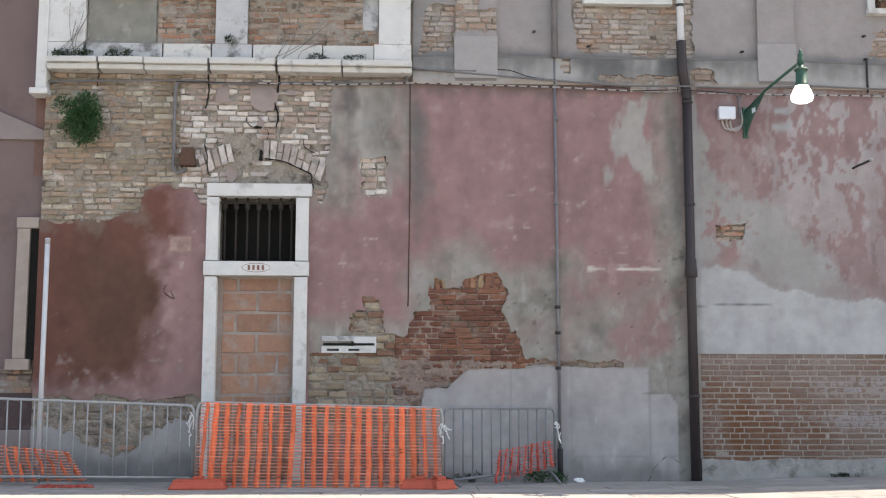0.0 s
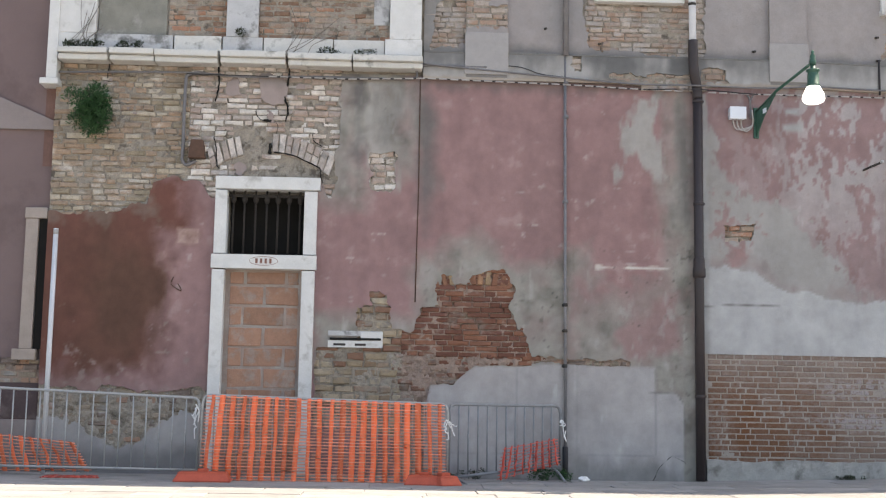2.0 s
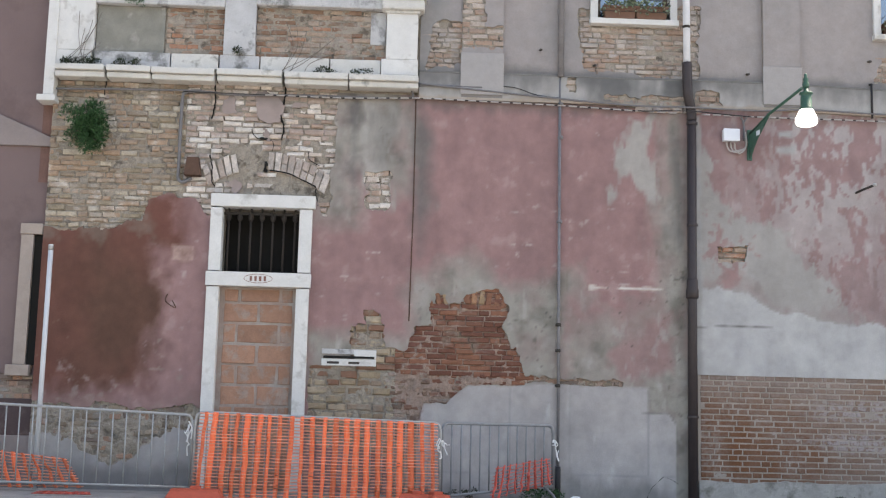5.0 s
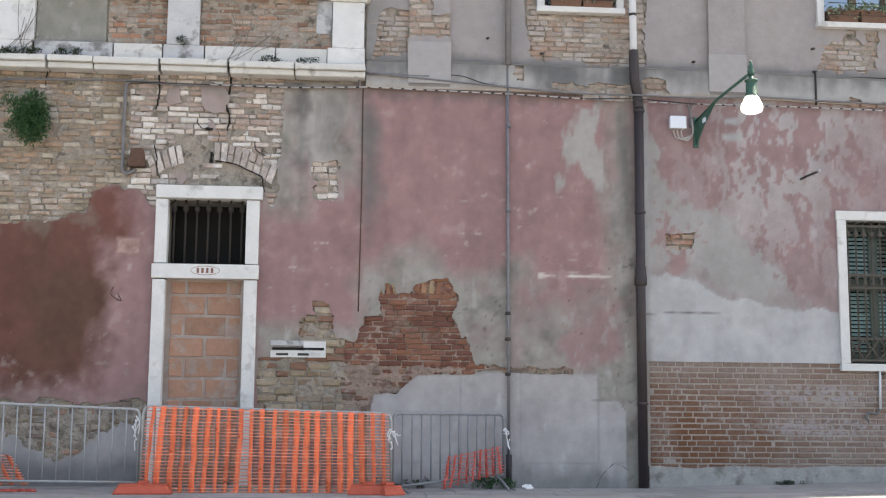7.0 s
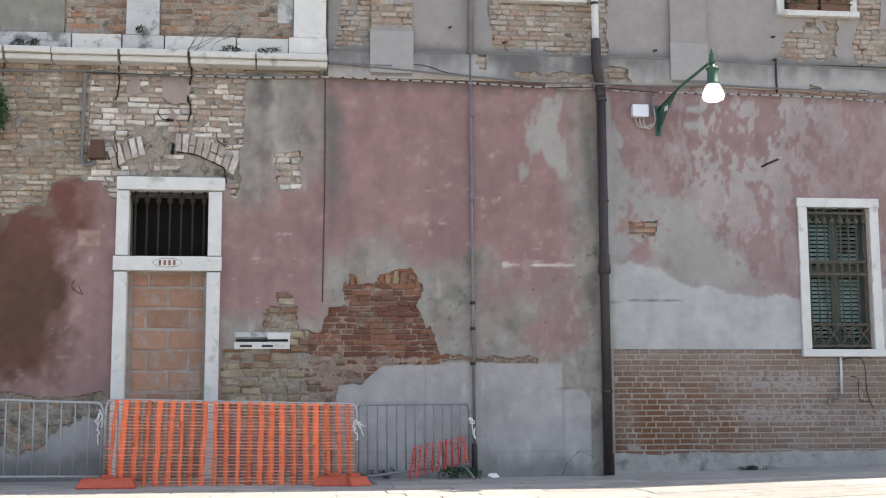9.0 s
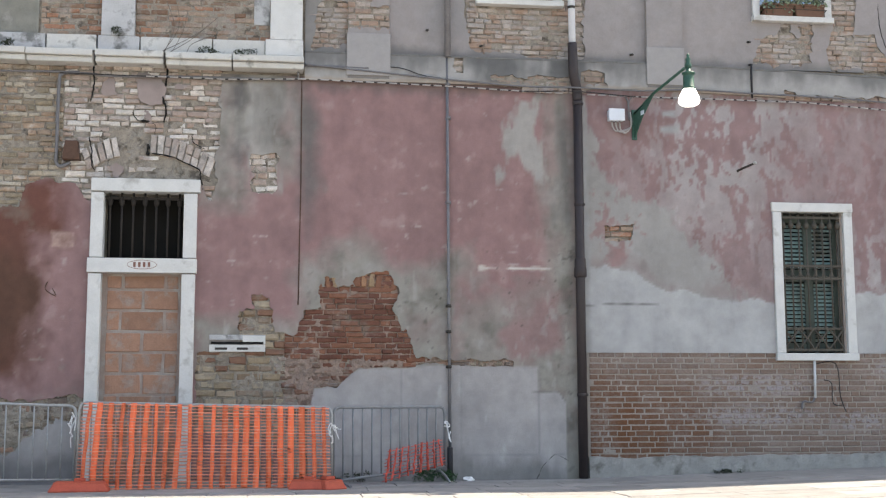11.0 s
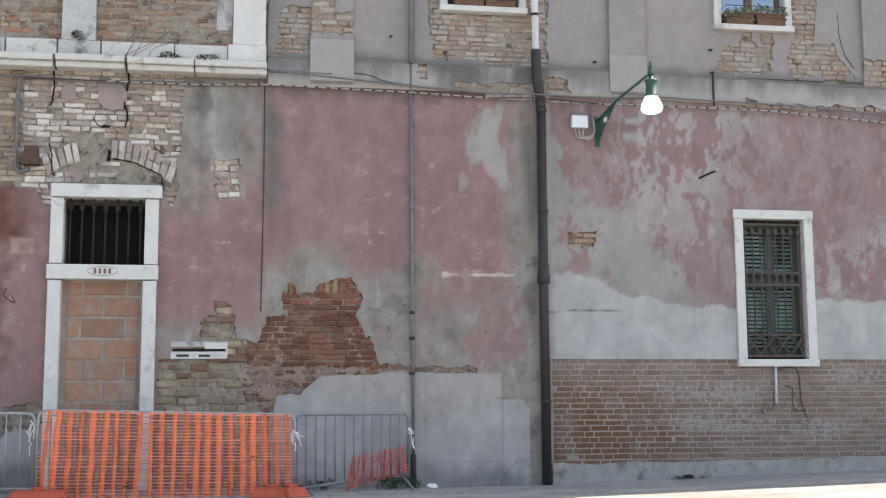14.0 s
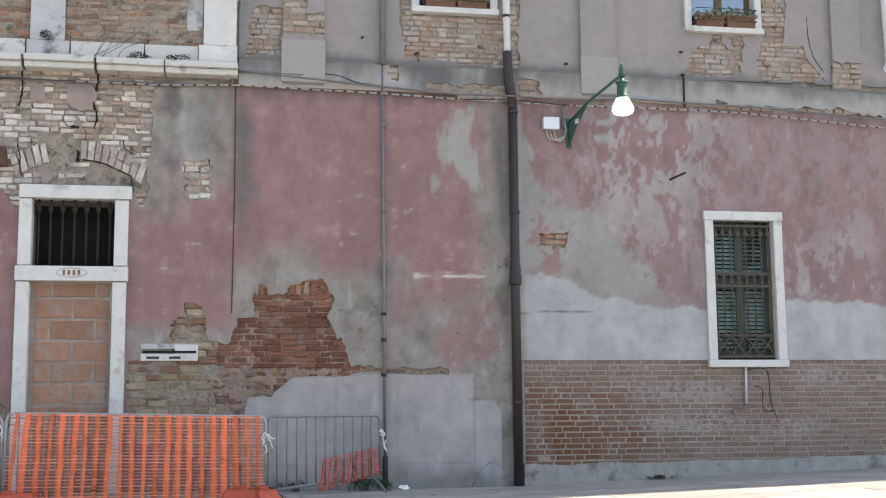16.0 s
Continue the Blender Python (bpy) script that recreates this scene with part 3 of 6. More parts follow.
def lower_pigment(x, z):
    """The colours of the plaster: pink wash, grey undercoat where it is worn, lime and cement."""
    n1, n2, n3 = fbm(x, z, 0.6, 11), fbm(x, z, 0.16, 12), fbm(x, z * 0.25, 0.12, 13)
    c = np.zeros((*np.shape(x), 3)) + np.array((0.262, 0.16, 0.156))
    c = mix(c, (0.235, 0.144, 0.141), np.clip(0.5 + n1, 0, 1))
    c = mix(c, (0.31, 0.225, 0.212), np.clip(n2 * 2.4 - 0.95, 0, 0.45))
    c = mix(c, (0.36, 0.3, 0.28), np.clip(fbm(x * 0.6, z, 0.07, 15, 4) * 5 - 2.7, 0, 0.85) * np.clip(0.7 + n1 - 0.25 * (z - 2.6), 0, 1))
    # dark red wash beside the door
    left = soft(np.minimum(box_sd(x, z, -2.2, -0.55, 0.98, 3.5), box_sd(x, z, -0.9, -0.28, 2.55, 3.3)) + 0.17 * n1 + 0.1 * n2 + 0.04 * n3, 0.26)
    core_ = soft(np.hypot((x + 0.98) / 0.8, (z - 1.75) / 1.15) - 0.78 + 0.4 * n1 + 0.15 * n2, 0.7)
    c = mix(c, mix(np.zeros_like(c) + np.array((0.13, 0.056, 0.043)), (0.095, 0.049, 0.035), core_), left)
    c = mix(c, (0.25, 0.19, 0.175), 0.7 * np.clip(fbm(x, z, 0.1, 19) * 4 - 1.3 - 2.0 * np.maximum(0, z - 1.1), 0, 1) * (x < 0))
    c = mix(c, (0.2, 0.135, 0.122), 0.6 * soft(box_sd(x, z, -2.2, 0.0, 0.5, 0.98) + 0.2 * n1, 0.2))
    c = mix(c, (0.2, 0.165, 0.135), 0.45 * soft(box_sd(x, z, -1.9, -0.7, 2.8, 3.1) + 0.25 * n2 + 0.15 * n1, 0.12))
    c = mix(c, (0.285, 0.232, 0.215), 0.95 * soft(box_sd(x, z, -1.9, 1.3, 3.2, 4.6) + 0.1 * n1, 0.1))
    # grey undercoat
    grey, dark = np.array((0.244, 0.229, 0.204)), np.array((0.115, 0.108, 0.104))
    g = soft(box_sd(x, z, 1.2, 2.1, 3.45, 4.6) + 0.3 * n1 + 0.15 * n3, 0.35)
    g = np.maximum(g, soft(box_sd(x, z, 1.1, 1.5, 2.95, 4.6) + 0.2 * n1, 0.3))
    g = np.maximum(g, soft(box_sd(x, z, 2.17, 3.9, 0.9, 2.42 - 0.0 * x) + 0.35 * n1 + 0.12 * n2, 0.3))
    g = np.maximum(g, 0.9 * soft(box_sd(x, z, 3.8, 5.3, 0.9, 2.12) + 0.55 * n1 + 0.2 * n2, 0.4))
    g = np.maximum(g, soft(box_sd(x, z, 1.1, 2.2, 1.2, 1.7) + 0.2 * n1, 0.2))
    g = np.maximum(g, soft(box_sd(x, z, 4.88, 5.3, -0.3, 4.5) + 0.16 * n1 + 0.1 * n3, 0.3))
    g = np.maximum(g, soft(box_sd(x, z, 4.72, 5.32, -0.3, 1.35) + 0.08 * n1, 0.1))
    c = mix(c, grey, g * np.clip(0.9 + 0.4 * n2, 0, 1))
    c = mix(c, (0.135, 0.125, 0.108), 0.7 * g * np.clip(fbm(x, z, 0.22, 16) * 2.4 - 0.35, 0, 1))
    c = mix(c, (0.3, 0.28, 0.26), 0.6 * g * np.clip(fbm(x, z, 0.2, 18) * 2.6 - 0.5, 0, 1))
    c = mix(c, (0.315, 0.298, 0.278), 0.95 * soft(box_sd(x, z, 4.47, 4.87, 3.36, 4.32) + 0.1 * n1 + 0.1 * n2 + 0.2 * n3, 0.08))
    c = mix(c, (0.33, 0.315, 0.29), 0.75 * soft(box_sd(x, z, 1.5, 1.8, 3.3, 4.4) + 0.2 * n3 + 0.15 * n1, 0.1))
    c = mix(c, (0.38, 0.27, 0.232), np.clip(0.75 + 1.2 * n2, 0.2, 0.9) * soft(box_sd(x, z, -0.43, -0.2, 2.47, 2.63) + 0.05 * n2, 0.02))
    c = mix(c, (0.262, 0.162, 0.157), 0.8 * soft(box_sd(x, z, 4.4, 4.95, 1.5, 1.95) + 0.35 * n1 + 0.15 * n2, 0.15))
    # pits and streaks in the undercoat
    pit = np.clip(fbm(x, z, 0.07, 95, 3) * 7 - 3.3, 0, 1) * np.clip(0.4 + 1.5 * fbm(x, z, 0.5, 96), 0, 1)
    c = mix(c, (0.1, 0.092, 0.08), 0.75 * g * pit)
    c = mix(c, (0.33, 0.315, 0.29), 0.55 * g * np.clip(fbm(x, z * 0.35, 0.07, 97) * 4 - 1.3, 0, 1))
    # damp, dark runs from the ledge, along the crack and along the downpipe; darker strips under ledge and band
    d = 0.4 * soft(box_sd(x, z, 1.36, 2.3, 3.5, 4.6) + 0.35 * n3 + 0.25 * n1 + 0.2, 0.35)
    d = np.maximum(d, 0.85 * soft(np.abs(x - 1.5 - 0.03 * n1) - 0.05 + 0.1 * n2 + 0.5 * np.maximum(0, 3.5 - z), 0.14))
    d = np.maximum(d, 0.5 * soft(box_sd(x, z, -1.9, 1.2, 4.3, 4.6) + 0.15 * n1, 0.2))
    d = np.maximum(d, 0.8 * soft(np.abs(x - 2.25) - 0.04 + 0.18 * n1 + np.maximum(0, 2.6 - z), 0.16))
    d = np.maximum(d, 0.75 * soft(np.abs(x - 5.12) - 0.1 + 0.12 * n1 + 0.1 * n3 + 0.6 * np.maximum(0, 2.9 - z), 0.16))
    d = np.maximum(d, 0.5 * soft(box_sd(x, z, 2.1, 5.3, 4.26, 4.5) + 0.1 * n3, 0.1))
    c = mix(c, dark, d)
    c = mix(c, (0.6, 0.57, 0.52), soft(box_sd(x, z, 4.3, 4.72, 2.285, 2.315) + 0.02 * n1 + 0.025 * n2, 0.012))
    c = mix(c, (0.52, 0.49, 0.44), 0.7 * soft(box_sd(x, z, 4.12, 4.96, 2.27, 2.34) + 0.03 * n1 + 0.03 * n2 + 0.01, 0.02))
    # cement panels with their smooth joints
    cem = soft(np.maximum(box_sd(x, z, 2.28, 4.78, -0.3, 1.4), z - np.interp(x, *SKIRT)) + 0.012 * n2, 0.02)
    cem = np.maximum(cem, soft(np.maximum(box_sd(x, z, 4.7, 5.11, -0.3, 0.96), 0.7 * (x - 5.05) + 0.7 * (z - 0.9)) + 0.05 * n1 + 0.02 * n2, 0.015))
    c = mix(c, mix(np.zeros_like(c) + np.array((0.312, 0.292, 0.288)), (0.36, 0.338, 0.332), np.clip(0.4 + n1, 0, 1)), cem)
    c = mix(c, (0.42, 0.41, 0.4), 0.5 * cem * np.clip(fbm(x * 1.6, z * 0.5, 0.16, 93) * 4 - 1.7, 0, 1))
    for j in (3.27, 3.92, 4.79):
        c = mix(c, (0.18, 0.178, 0.185), 0.85 * cem * soft(np.abs(x - j) - 0.006, 0.012) * (z > 0.28))
    c = mix(c, (0.19, 0.19, 0.2), 0.6 * cem * soft(np.abs(z - 0.28) - 0.006 + 0.01 * n2, 0.012))
    c = mix(c, (0.12, 0.115, 0.11), 0.6 * (x > 4.7) * (x < 5.2) * soft(np.abs(np.maximum(box_sd(x, z, 4.0, 5.11, -0.3, 0.96), 0.7 * (x - 5.05) + 0.7 * (z - 0.9)) + 0.05 * n1 + 0.02 * n2) - 0.006, 0.012))
    c = mix(c, (0.17, 0.165, 0.16), 0.75 * cem * soft(z - 0.16 + 0.2 * n1 + 0.1 * n3, 0.2))
    c = mix(c, (0.295, 0.28, 0.275), soft(z - np.interp(x, *FOOT) - 0.06 + 0.05 * n2, 0.05) * (x < 0.06))
    c = mix(c, (0.16, 0.15, 0.15), 0.8 * soft(z - 0.25 + 0.15 * n1, 0.15) * (x < 0.05))
    # fine cracks in the grey undercoat
    hair = np.abs(fbm(x, z, 0.3, 90)) + 0.08 * np.abs(fbm(x, z, 0.05, 91)) + 0.1 * np.clip(-fbm(x, z, 0.5, 92) - 0.1, 0, 1) * 10
    c = mix(c, (0.07, 0.065, 0.06), 0.8 * soft(hair - 0.012, 0.016) * soft(box_sd(x, z, 2.2, 5.2, 1.2, 2.5) + 0.2 * n1, 0.2) * (1 - cem))
    # beyond the downpipe: flaked pink over grey, lime below
    right = soft(5.3 - x, 0.02)
    flake = fbm(x + 0.08 * n2, z * 0.33, 0.18, 21) + 0.6 * fbm(x, z * 0.55, 0.05, 22, 3)
    slope = z - (3.72 - 0.86 * (x - 5.4))
    r = np.zeros_like(c) + np.array((0.243, 0.164, 0.162))
    r = mix(r, (0.225, 0.146, 0.144), np.clip(0.3 + 1.2 * n1, 0, 1))
    worn = np.clip(0.5 + 0.55 * (z - 3.0), 0, 1) * soft(np.abs(x - 6.85) - 0.75 + 0.6 * n1, 0.9) + 0.55 * soft(box_sd(x, z, 8.5, 9.4, 2.1, 2.8) + 0.3 * n1, 0.3) + 0.3 * soft(5.6 - x, 0.3)
    r = mix(r, (0.315, 0.288, 0.283), np.clip(flake * 6.0 + 0.35, 0, 0.9) * np.clip(worn, 0, 1))
    r = mix(r, (0.35, 0.32, 0.315), np.clip(fbm(x, z * 0.4, 0.08, 24) * 5 - 2.2, 0, 0.7) * np.clip(worn + 0.2, 0, 1))
    grey_run = soft(slope + 0.42 * n1 + 0.3 * flake, 0.1) * soft(x - 7.45 + 0.3 * n1, 0.3)
    r = mix(r, mix(np.zeros_like(r) + np.array((0.292, 0.278, 0.266)), (0.25, 0.236, 0.224), np.clip(0.3 + n2 + n1, 0, 1)), grey_run)
    r = mix(r, (0.262, 0.175, 0.17), 0.95 * soft(box_sd(x, z, 5.4, 5.75, 2.72, 3.25) + 0.4 * n1 + 0.35 * flake, 0.08))
    r = mix(r, (0.27, 0.165, 0.16), soft(box_sd(x, z, 5.6, 5.82, 2.3, 2.47) + 0.15 * n1 + 0.1 * flake, 0.06))
    r = mix(r, (0.225, 0.16, 0.158), 0.9 * soft(box_sd(x, z, 6.9, 7.5, 2.02, 2.6) + 0.4 * n1 + 0.3 * flake, 0.08))
    lime = z - np.interp(x, [5.3, 5.9, 6.05, 6.3, 6.7, 7.5, 8.6, 9.8, 11.6], [2.34, 2.33, 2.2, 2.02, 2.05, 1.97, 2.03, 2.0, 2.0])
    r = mix(r, (0.25, 0.2, 0.195), 0.6 * soft(np.abs(lime - 0.04) - 0.05 + 0.15 * n2, 0.12))
    r = mix(r, mix(np.zeros_like(c) + np.array((0.375, 0.372, 0.37)), (0.335, 0.333, 0.335), np.clip(0.4 + n1, 0, 1)), soft(lime + 0.04 * flake + 0.1 * n1, 0.02))
    r = mix(r, (0.3, 0.295, 0.29), 0.9 * soft(box_sd(x, z, 5.26, 5.385, 1.3, 4.3) + 0.04 * n1 + 0.03 * n2, 0.03))
    r = mix(r, (0.3, 0.308, 0.303), 0.9 * np.maximum(soft(box_sd(x, z, 6.23, 6.41, 4.05, 4.14) + 0.05 * n1, 0.03), soft(box_sd(x, z, 6.2, 6.46, 3.86, 3.97) + 0.05 * n1, 0.05)))
    r = mix(r, (0.12, 0.115, 0.11), 0.95 * soft(np.maximum(np.abs(z - 1.9 - 0.03 * n1 - 0.02 * (x - 5.4)) - 0.004, x - 6.15 - 0.05 * n2), 0.008))
    c = mix(c, r, right)
    return c * (1 + 0.14 * n2 + 0.1 * n3)[..., None]


xs, zs = grid(X0, X1, 0.0225), grid(-0.02, 4.4, 0.0225)
cx, cz = np.meshgrid((xs[1:] + xs[:-1]) / 2, (zs[1:] + zs[:-1]) / 2, indexing="ij")
keep = (bare(cx, cz) < 0) & ~((cx > 5.31) & (cz < 1.385)) & ~in_opening(cx, cz, 0.05)
slab("plaster", xs, zs, keep, Y, Y + 0.037, M_PLASTER, wall, bare, lower_pigment)


# ---- upper storey: recessed stucco fields, band and pilasters ----
def bare_up(x, z):
    n = 0.08 * fbm(x, z, 0.3, 31) + 0.05 * fbm(x, z, 0.09, 32, 3)
    out = -box_sd(x, z, 4.02, 5.34, 4.74, 5.5)
    for a, b, c, d in ((8.3, 8.62, 5.0, 6.0), (2.34, 2.7, 4.77, 5.27)):
        out = np.maximum(out, -box_sd(x, z, a, b, c, d))
    out = np.maximum(out, np.minimum(-box_sd(x, z, 8.3, 9.17, 4.66, 5.1), 0.74 * (9.17 - x) - 0.67 * (z - 4.75)))
    out = np.maximum(out, -box_sd(x, z, 7.37, 8.1, 4.74, 5.2) - 0.3 * np.maximum(0, fbm(x, z, 0.3, 33)))
    out = np.minimum(out, np.where(x > 3.5, np.maximum(0.4 * (x - 4.02) + 0.62 * (z - 4.9), -1) + 0.1, 1.0))
    return out + n


def upper_pigment(x, z):
    n1, n2, n3 = fbm(x, z, 0.7, 41), fbm(x, z, 0.15, 42), fbm(x, z * 0.2, 0.12, 43)
    c = np.zeros((*np.shape(x), 3)) + np.array((0.285, 0.256, 0.248))
    c = mix(c, (0.255, 0.238, 0.234), np.clip(0.5 + n1, 0, 1))
    c = mix(c, (0.14, 0.135, 0.13), 0.7 * soft(z - 4.72 + 0.07 * n1 + 0.05 * n3, 0.12))
    c = mix(c, (0.19, 0.19, 0.185), 0.6 * soft(box_sd(x, z, 2.1, 2.5, 4.4, 5.8) + 0.1 * n1, 0.2))
    return c * (1 + 0.08 * n2)[..., None]


xs, zs = grid(2.2, X1, 0.03), grid(BAND1, TOP, 0.03)
cx, cz = np.meshgrid((xs[1:] + xs[:-1]) / 2, (zs[1:] + zs[:-1]) / 2, indexing="ij")
keep = (bare_up(cx, cz) < 0) & ~in_opening(cx, cz, 0.05)
slab("stucco_field", xs, zs, keep, Y + 0.005, Y + 0.037, M_PLASTER, wall, bare_up, upper_pigment)


def band_bare(x, z):
    n = 0.06 * fbm(x, z, 0.25, 51) + 0.04 * fbm(x, z, 0.08, 52, 3)
    out = -box_sd(x, z, 4.25, 5.2, 4.36, 4.5)
    for a, b, c, d in ((3.84, 3.98, 4.44, 4.7), (5.28, 5.62, 4.38, 4.58), (7.7, 11.0, 4.3, 4.43)):
        out = np.maximum(out, -box_sd(x, z, a, b, c, d))
    return out - 0.02 + n


def band_pigment(x, z):
    n1, n2, n3 = fbm(x, z, 0.5, 61), fbm(x, z, 0.12, 62), fbm(x, z * 0.3, 0.1, 63)
    c = np.zeros((*np.shape(x), 3)) + np.array((0.31, 0.3, 0.29))
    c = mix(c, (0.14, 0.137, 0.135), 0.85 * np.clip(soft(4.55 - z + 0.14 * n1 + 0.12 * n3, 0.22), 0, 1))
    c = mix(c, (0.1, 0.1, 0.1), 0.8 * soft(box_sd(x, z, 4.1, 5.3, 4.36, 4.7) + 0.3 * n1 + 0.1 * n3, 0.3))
    c = mix(c, (0.32, 0.25, 0.19), 0.6 * soft(z - 4.39 + 0.02 * n2, 0.03))
    return c * (1 + 0.1 * n2)[..., None]


xs, zs = grid(2.2, X1, 0.02), grid(BAND0, BAND1, 0.02)
cx, cz = np.meshgrid((xs[1:] + xs[:-1]) / 2, (zs[1:] + zs[:-1]) / 2, indexing="ij")
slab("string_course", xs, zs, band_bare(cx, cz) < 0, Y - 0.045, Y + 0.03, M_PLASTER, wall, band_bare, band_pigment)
xs = grid(2.2, X1, 0.1)
# moulding coloured dark to paint the shadow line under the stucco field
for z0, z1, out in ((BAND1 - 0.002, BAND1 + 0.022, 0.05),):
    boxed("moulding", 2.2, 6.3, Y - out, Y + 0.03, z0, z1, M_SHADOW_LINE, wall, 0.006)
    boxed("moulding", 6.302, X1, Y - out, Y + 0.03, z0, z1, M_SHADOW_LINE, wall, 0.006)
# the band has settled a little towards the far end
for ob in wall.children:
    if ob.name.startswith(("string_course", "moulding")):
        for v in ob.data.vertices:
            v.co.z -= 0.028 * max(0.0, v.co.x - 6.3)


def pilaster_bare(x, z):
    n = 0.07 * fbm(x, z, 0.25, 71) + 0.05 * fbm(x, z, 0.08, 72, 3)
    out = np.maximum(-box_sd(x, z, 2.6, 3.2, 4.95, 5.2), -box_sd(x, z, 2.6, 2.92, 5.1, 5.7))
    out = np.maximum(out, -box_sd(x, z, 9.15, 9.65, 4.3, 4.92))
    return out + n + 0.02


for a, b, foot in ((2.67, 3.13, 4.9), (6.08, 6.5, 4.86), (9.21, 9.58, 4.75)):
    xs, zs = grid(a, b, 0.02), grid(BAND0 + 0.03, TOP, 0.03)
    cx, cz = np.meshgrid((xs[1:] + xs[:-1]) / 2, (zs[1:] + zs[:-1]) / 2, indexing="ij")
    slab("pilaster", xs, zs, pilaster_bare(cx, cz) < 0, Y - 0.05, Y + 0.004, M_PLASTER, wall, pilaster_bare, upper_pigment)
    if a < 9:
        boxed("pilaster_foot", a - 0.012, b + 0.012, Y - 0.066, Y - 0.047, BAND0 + 0.06, foot, M_PLASTER, wall, 0.006)
for ob in wall.children:
    if ob.name.startswith("pilaster_foot"):
        layer = ob.data.color_attributes.new("pigment", "FLOAT_COLOR", "POINT")
        layer.data.foreach_set("color", [0.3, 0.285, 0.28, 1.0] * len(ob.data.vertices))

# added out of view: wall beyond and roof edge above, which shade the front
boxed("wall_beyond", X1 + 0.002, 24.0, Y + 0.01, Y + 0.6, -0.3, TOP, M_LEFT, wall)
boxed("roof_edge", X0 - 0.2, 24.2, Y - 0.25, Y + 1.2, TOP, TOP + 0.2, M_ROOF, wall, 0.03)

# stone plinth under the brick on the right
plinth_top = lambda x, z: z - (0.225 + 0.012 * (x - 5.3) + 0.03 * fbm(x, 0 * x, 0.5, 81) + 0.012 * fbm(x, 0 * x, 0.08, 82))
xs, zs = grid(5.33, X1, 0.025), grid(-0.1, 0.44, 0.025)
cx, cz = np.meshgrid((xs[1:] + xs[:-1]) / 2, (zs[1:] + zs[:-1]) / 2, indexing="ij")
slab("plinth", xs, zs, plinth_top(cx, cz) < 0, Y - 0.034, Y + 0.04, M_PLINTH, wall, plinth_top, rough=0.008)

# ---- neighbour house on the left, set back ----
left = tagged(new("wall_west"), "mauve plastered neighbouring house wall, set back", "wall", kind="structure")
boxed("plaster_face", -6.0, X0 - 0.002, Y + 0.1, Y + 0.6, -0.3, TOP, M_LEFT, left)
boxed("low_masonry", -6.0, X0 - 0.003, Y + 0.07, Y + 0.5, -0.3, 1.12, M_MORTAR_RED, left, 0.01)
bm = block(bmesh.new(), -5.0, X0 - 0.005, Y + 0.06, Y + 0.3, 3.7, 3.8, 0.01)
for v in bm.verts:
    v.co.z += (0.42 if v.co.z > 3.75 else 0.0) * (X0 - v.co.x)
part("sloping_band", bm, M_LEFT_BAND, left)
boxed("rust_streak", -1.95, X0 - 0.006, Y + 0.092, Y + 0.2, 3.3, 4.2, M_RUST_STREAK, left)
boxed("return_wall", X0 - 0.004, X0 + 0.02, Y + 0.04, Y + 0.6, -0.3, TOP, M_RUST, left)


# ---- bricks ----
def brick_shape(x0, x1, z0, z1, yf, yb, rng, wear=0.006):
    """Twelve corners and nine faces: a brick with worn front edges."""
    j = lambda s: rng.uniform(-s, s)
    c = [(x0, z0), (x1, z0), (x1, z1), (x0, z1)]
    rough = wear * (0.9 if wear > 0.008 else 0.45)
    verts = [(px + j(rough), yb, pz + j(rough)) for px, pz in c]
    verts += [(px + j(rough), yf + wear * 1.2, pz + j(rough)) for px, pz in c]
    mx, mz = (x0 + x1) / 2, (z0 + z1) / 2
    verts += [(px + math.copysign(wear, mx - px) + j(wear * 0.5), yf + j(wear * 0.5), pz + math.copysign(wear, mz - pz) + j(wear * 0.4)) for px, pz in c]
    faces = [(8, 9, 10, 11)]
    for k in range(4):
        n = (k + 1) % 4
        faces += [(k, n, 4 + n, 4 + k), (4 + k, 4 + n, 8 + n, 8 + k)]
    return verts, faces


def lay(x0, x1, z0, z1, course, lengths, joint, wanted, yf, rng, uneven=0.006, wear=0.006, tilt=0.0):
    """Courses of bricks over a stretch of wall, each as its corners and faces."""
    out = []
    z = z0
    row = 0
    while z < z1 - 0.02:
        h = course * rng.uniform(0.9, 1.1) if uneven > 0.004 else course
        x = x0 - rng.random() * 0.2 if uneven > 0.004 else x0 - (0.06 if row % 2 else 0.0)
        k = row
        while x < x1:
            w = rng.choice(lengths) * rng.uniform(0.94, 1.06)
            a, b = max(x, x0), min(x + w - joint, x1)
            if b - a > 0.03 and wanted(np.array((a + b) / 2), np.array(z + h / 2)) and not (uneven > 0.008 and rng.random() < 0.05):
                dz = rng.uniform(-1, 1) * uneven * 0.5
                out.append(brick_shape(a, b, z + dz, z + h - joint + dz, yf + rng.uniform(-1, 1) * uneven, Y + 0.06, rng, wear))
            x += w
            k += 1
        z += h
        row += 1
    return out


def joined(name, pieces, material, parent, label):
    verts, faces = [], []
    for v, f in pieces:
        base = len(verts)
        verts += v
        faces += [tuple(base + i for i in q) for q in f]
    return tagged(link_mesh(name, verts, faces, material, parent), label, kind="stuff")


def seen_bare(x, z):
    return bool(bare(x, z) > -0.05) and not bool(in_opening(x, z, 0.07))


def bed(name, a, b, c, d, where, depth, rough, material, parent=None, step=0.0125):
    """An uneven coat of mortar, out of which the bricks stand here and there."""
    xs, zs = grid(a, b, step), grid(c, d, step)
    cx, cz = np.meshgrid((xs[1:] + xs[:-1]) / 2, (zs[1:] + zs[:-1]) / 2, indexing="ij")
    return slab(name, xs, zs, where(cx, cz), depth, Y + 0.045, material, parent or wall, rough=rough)


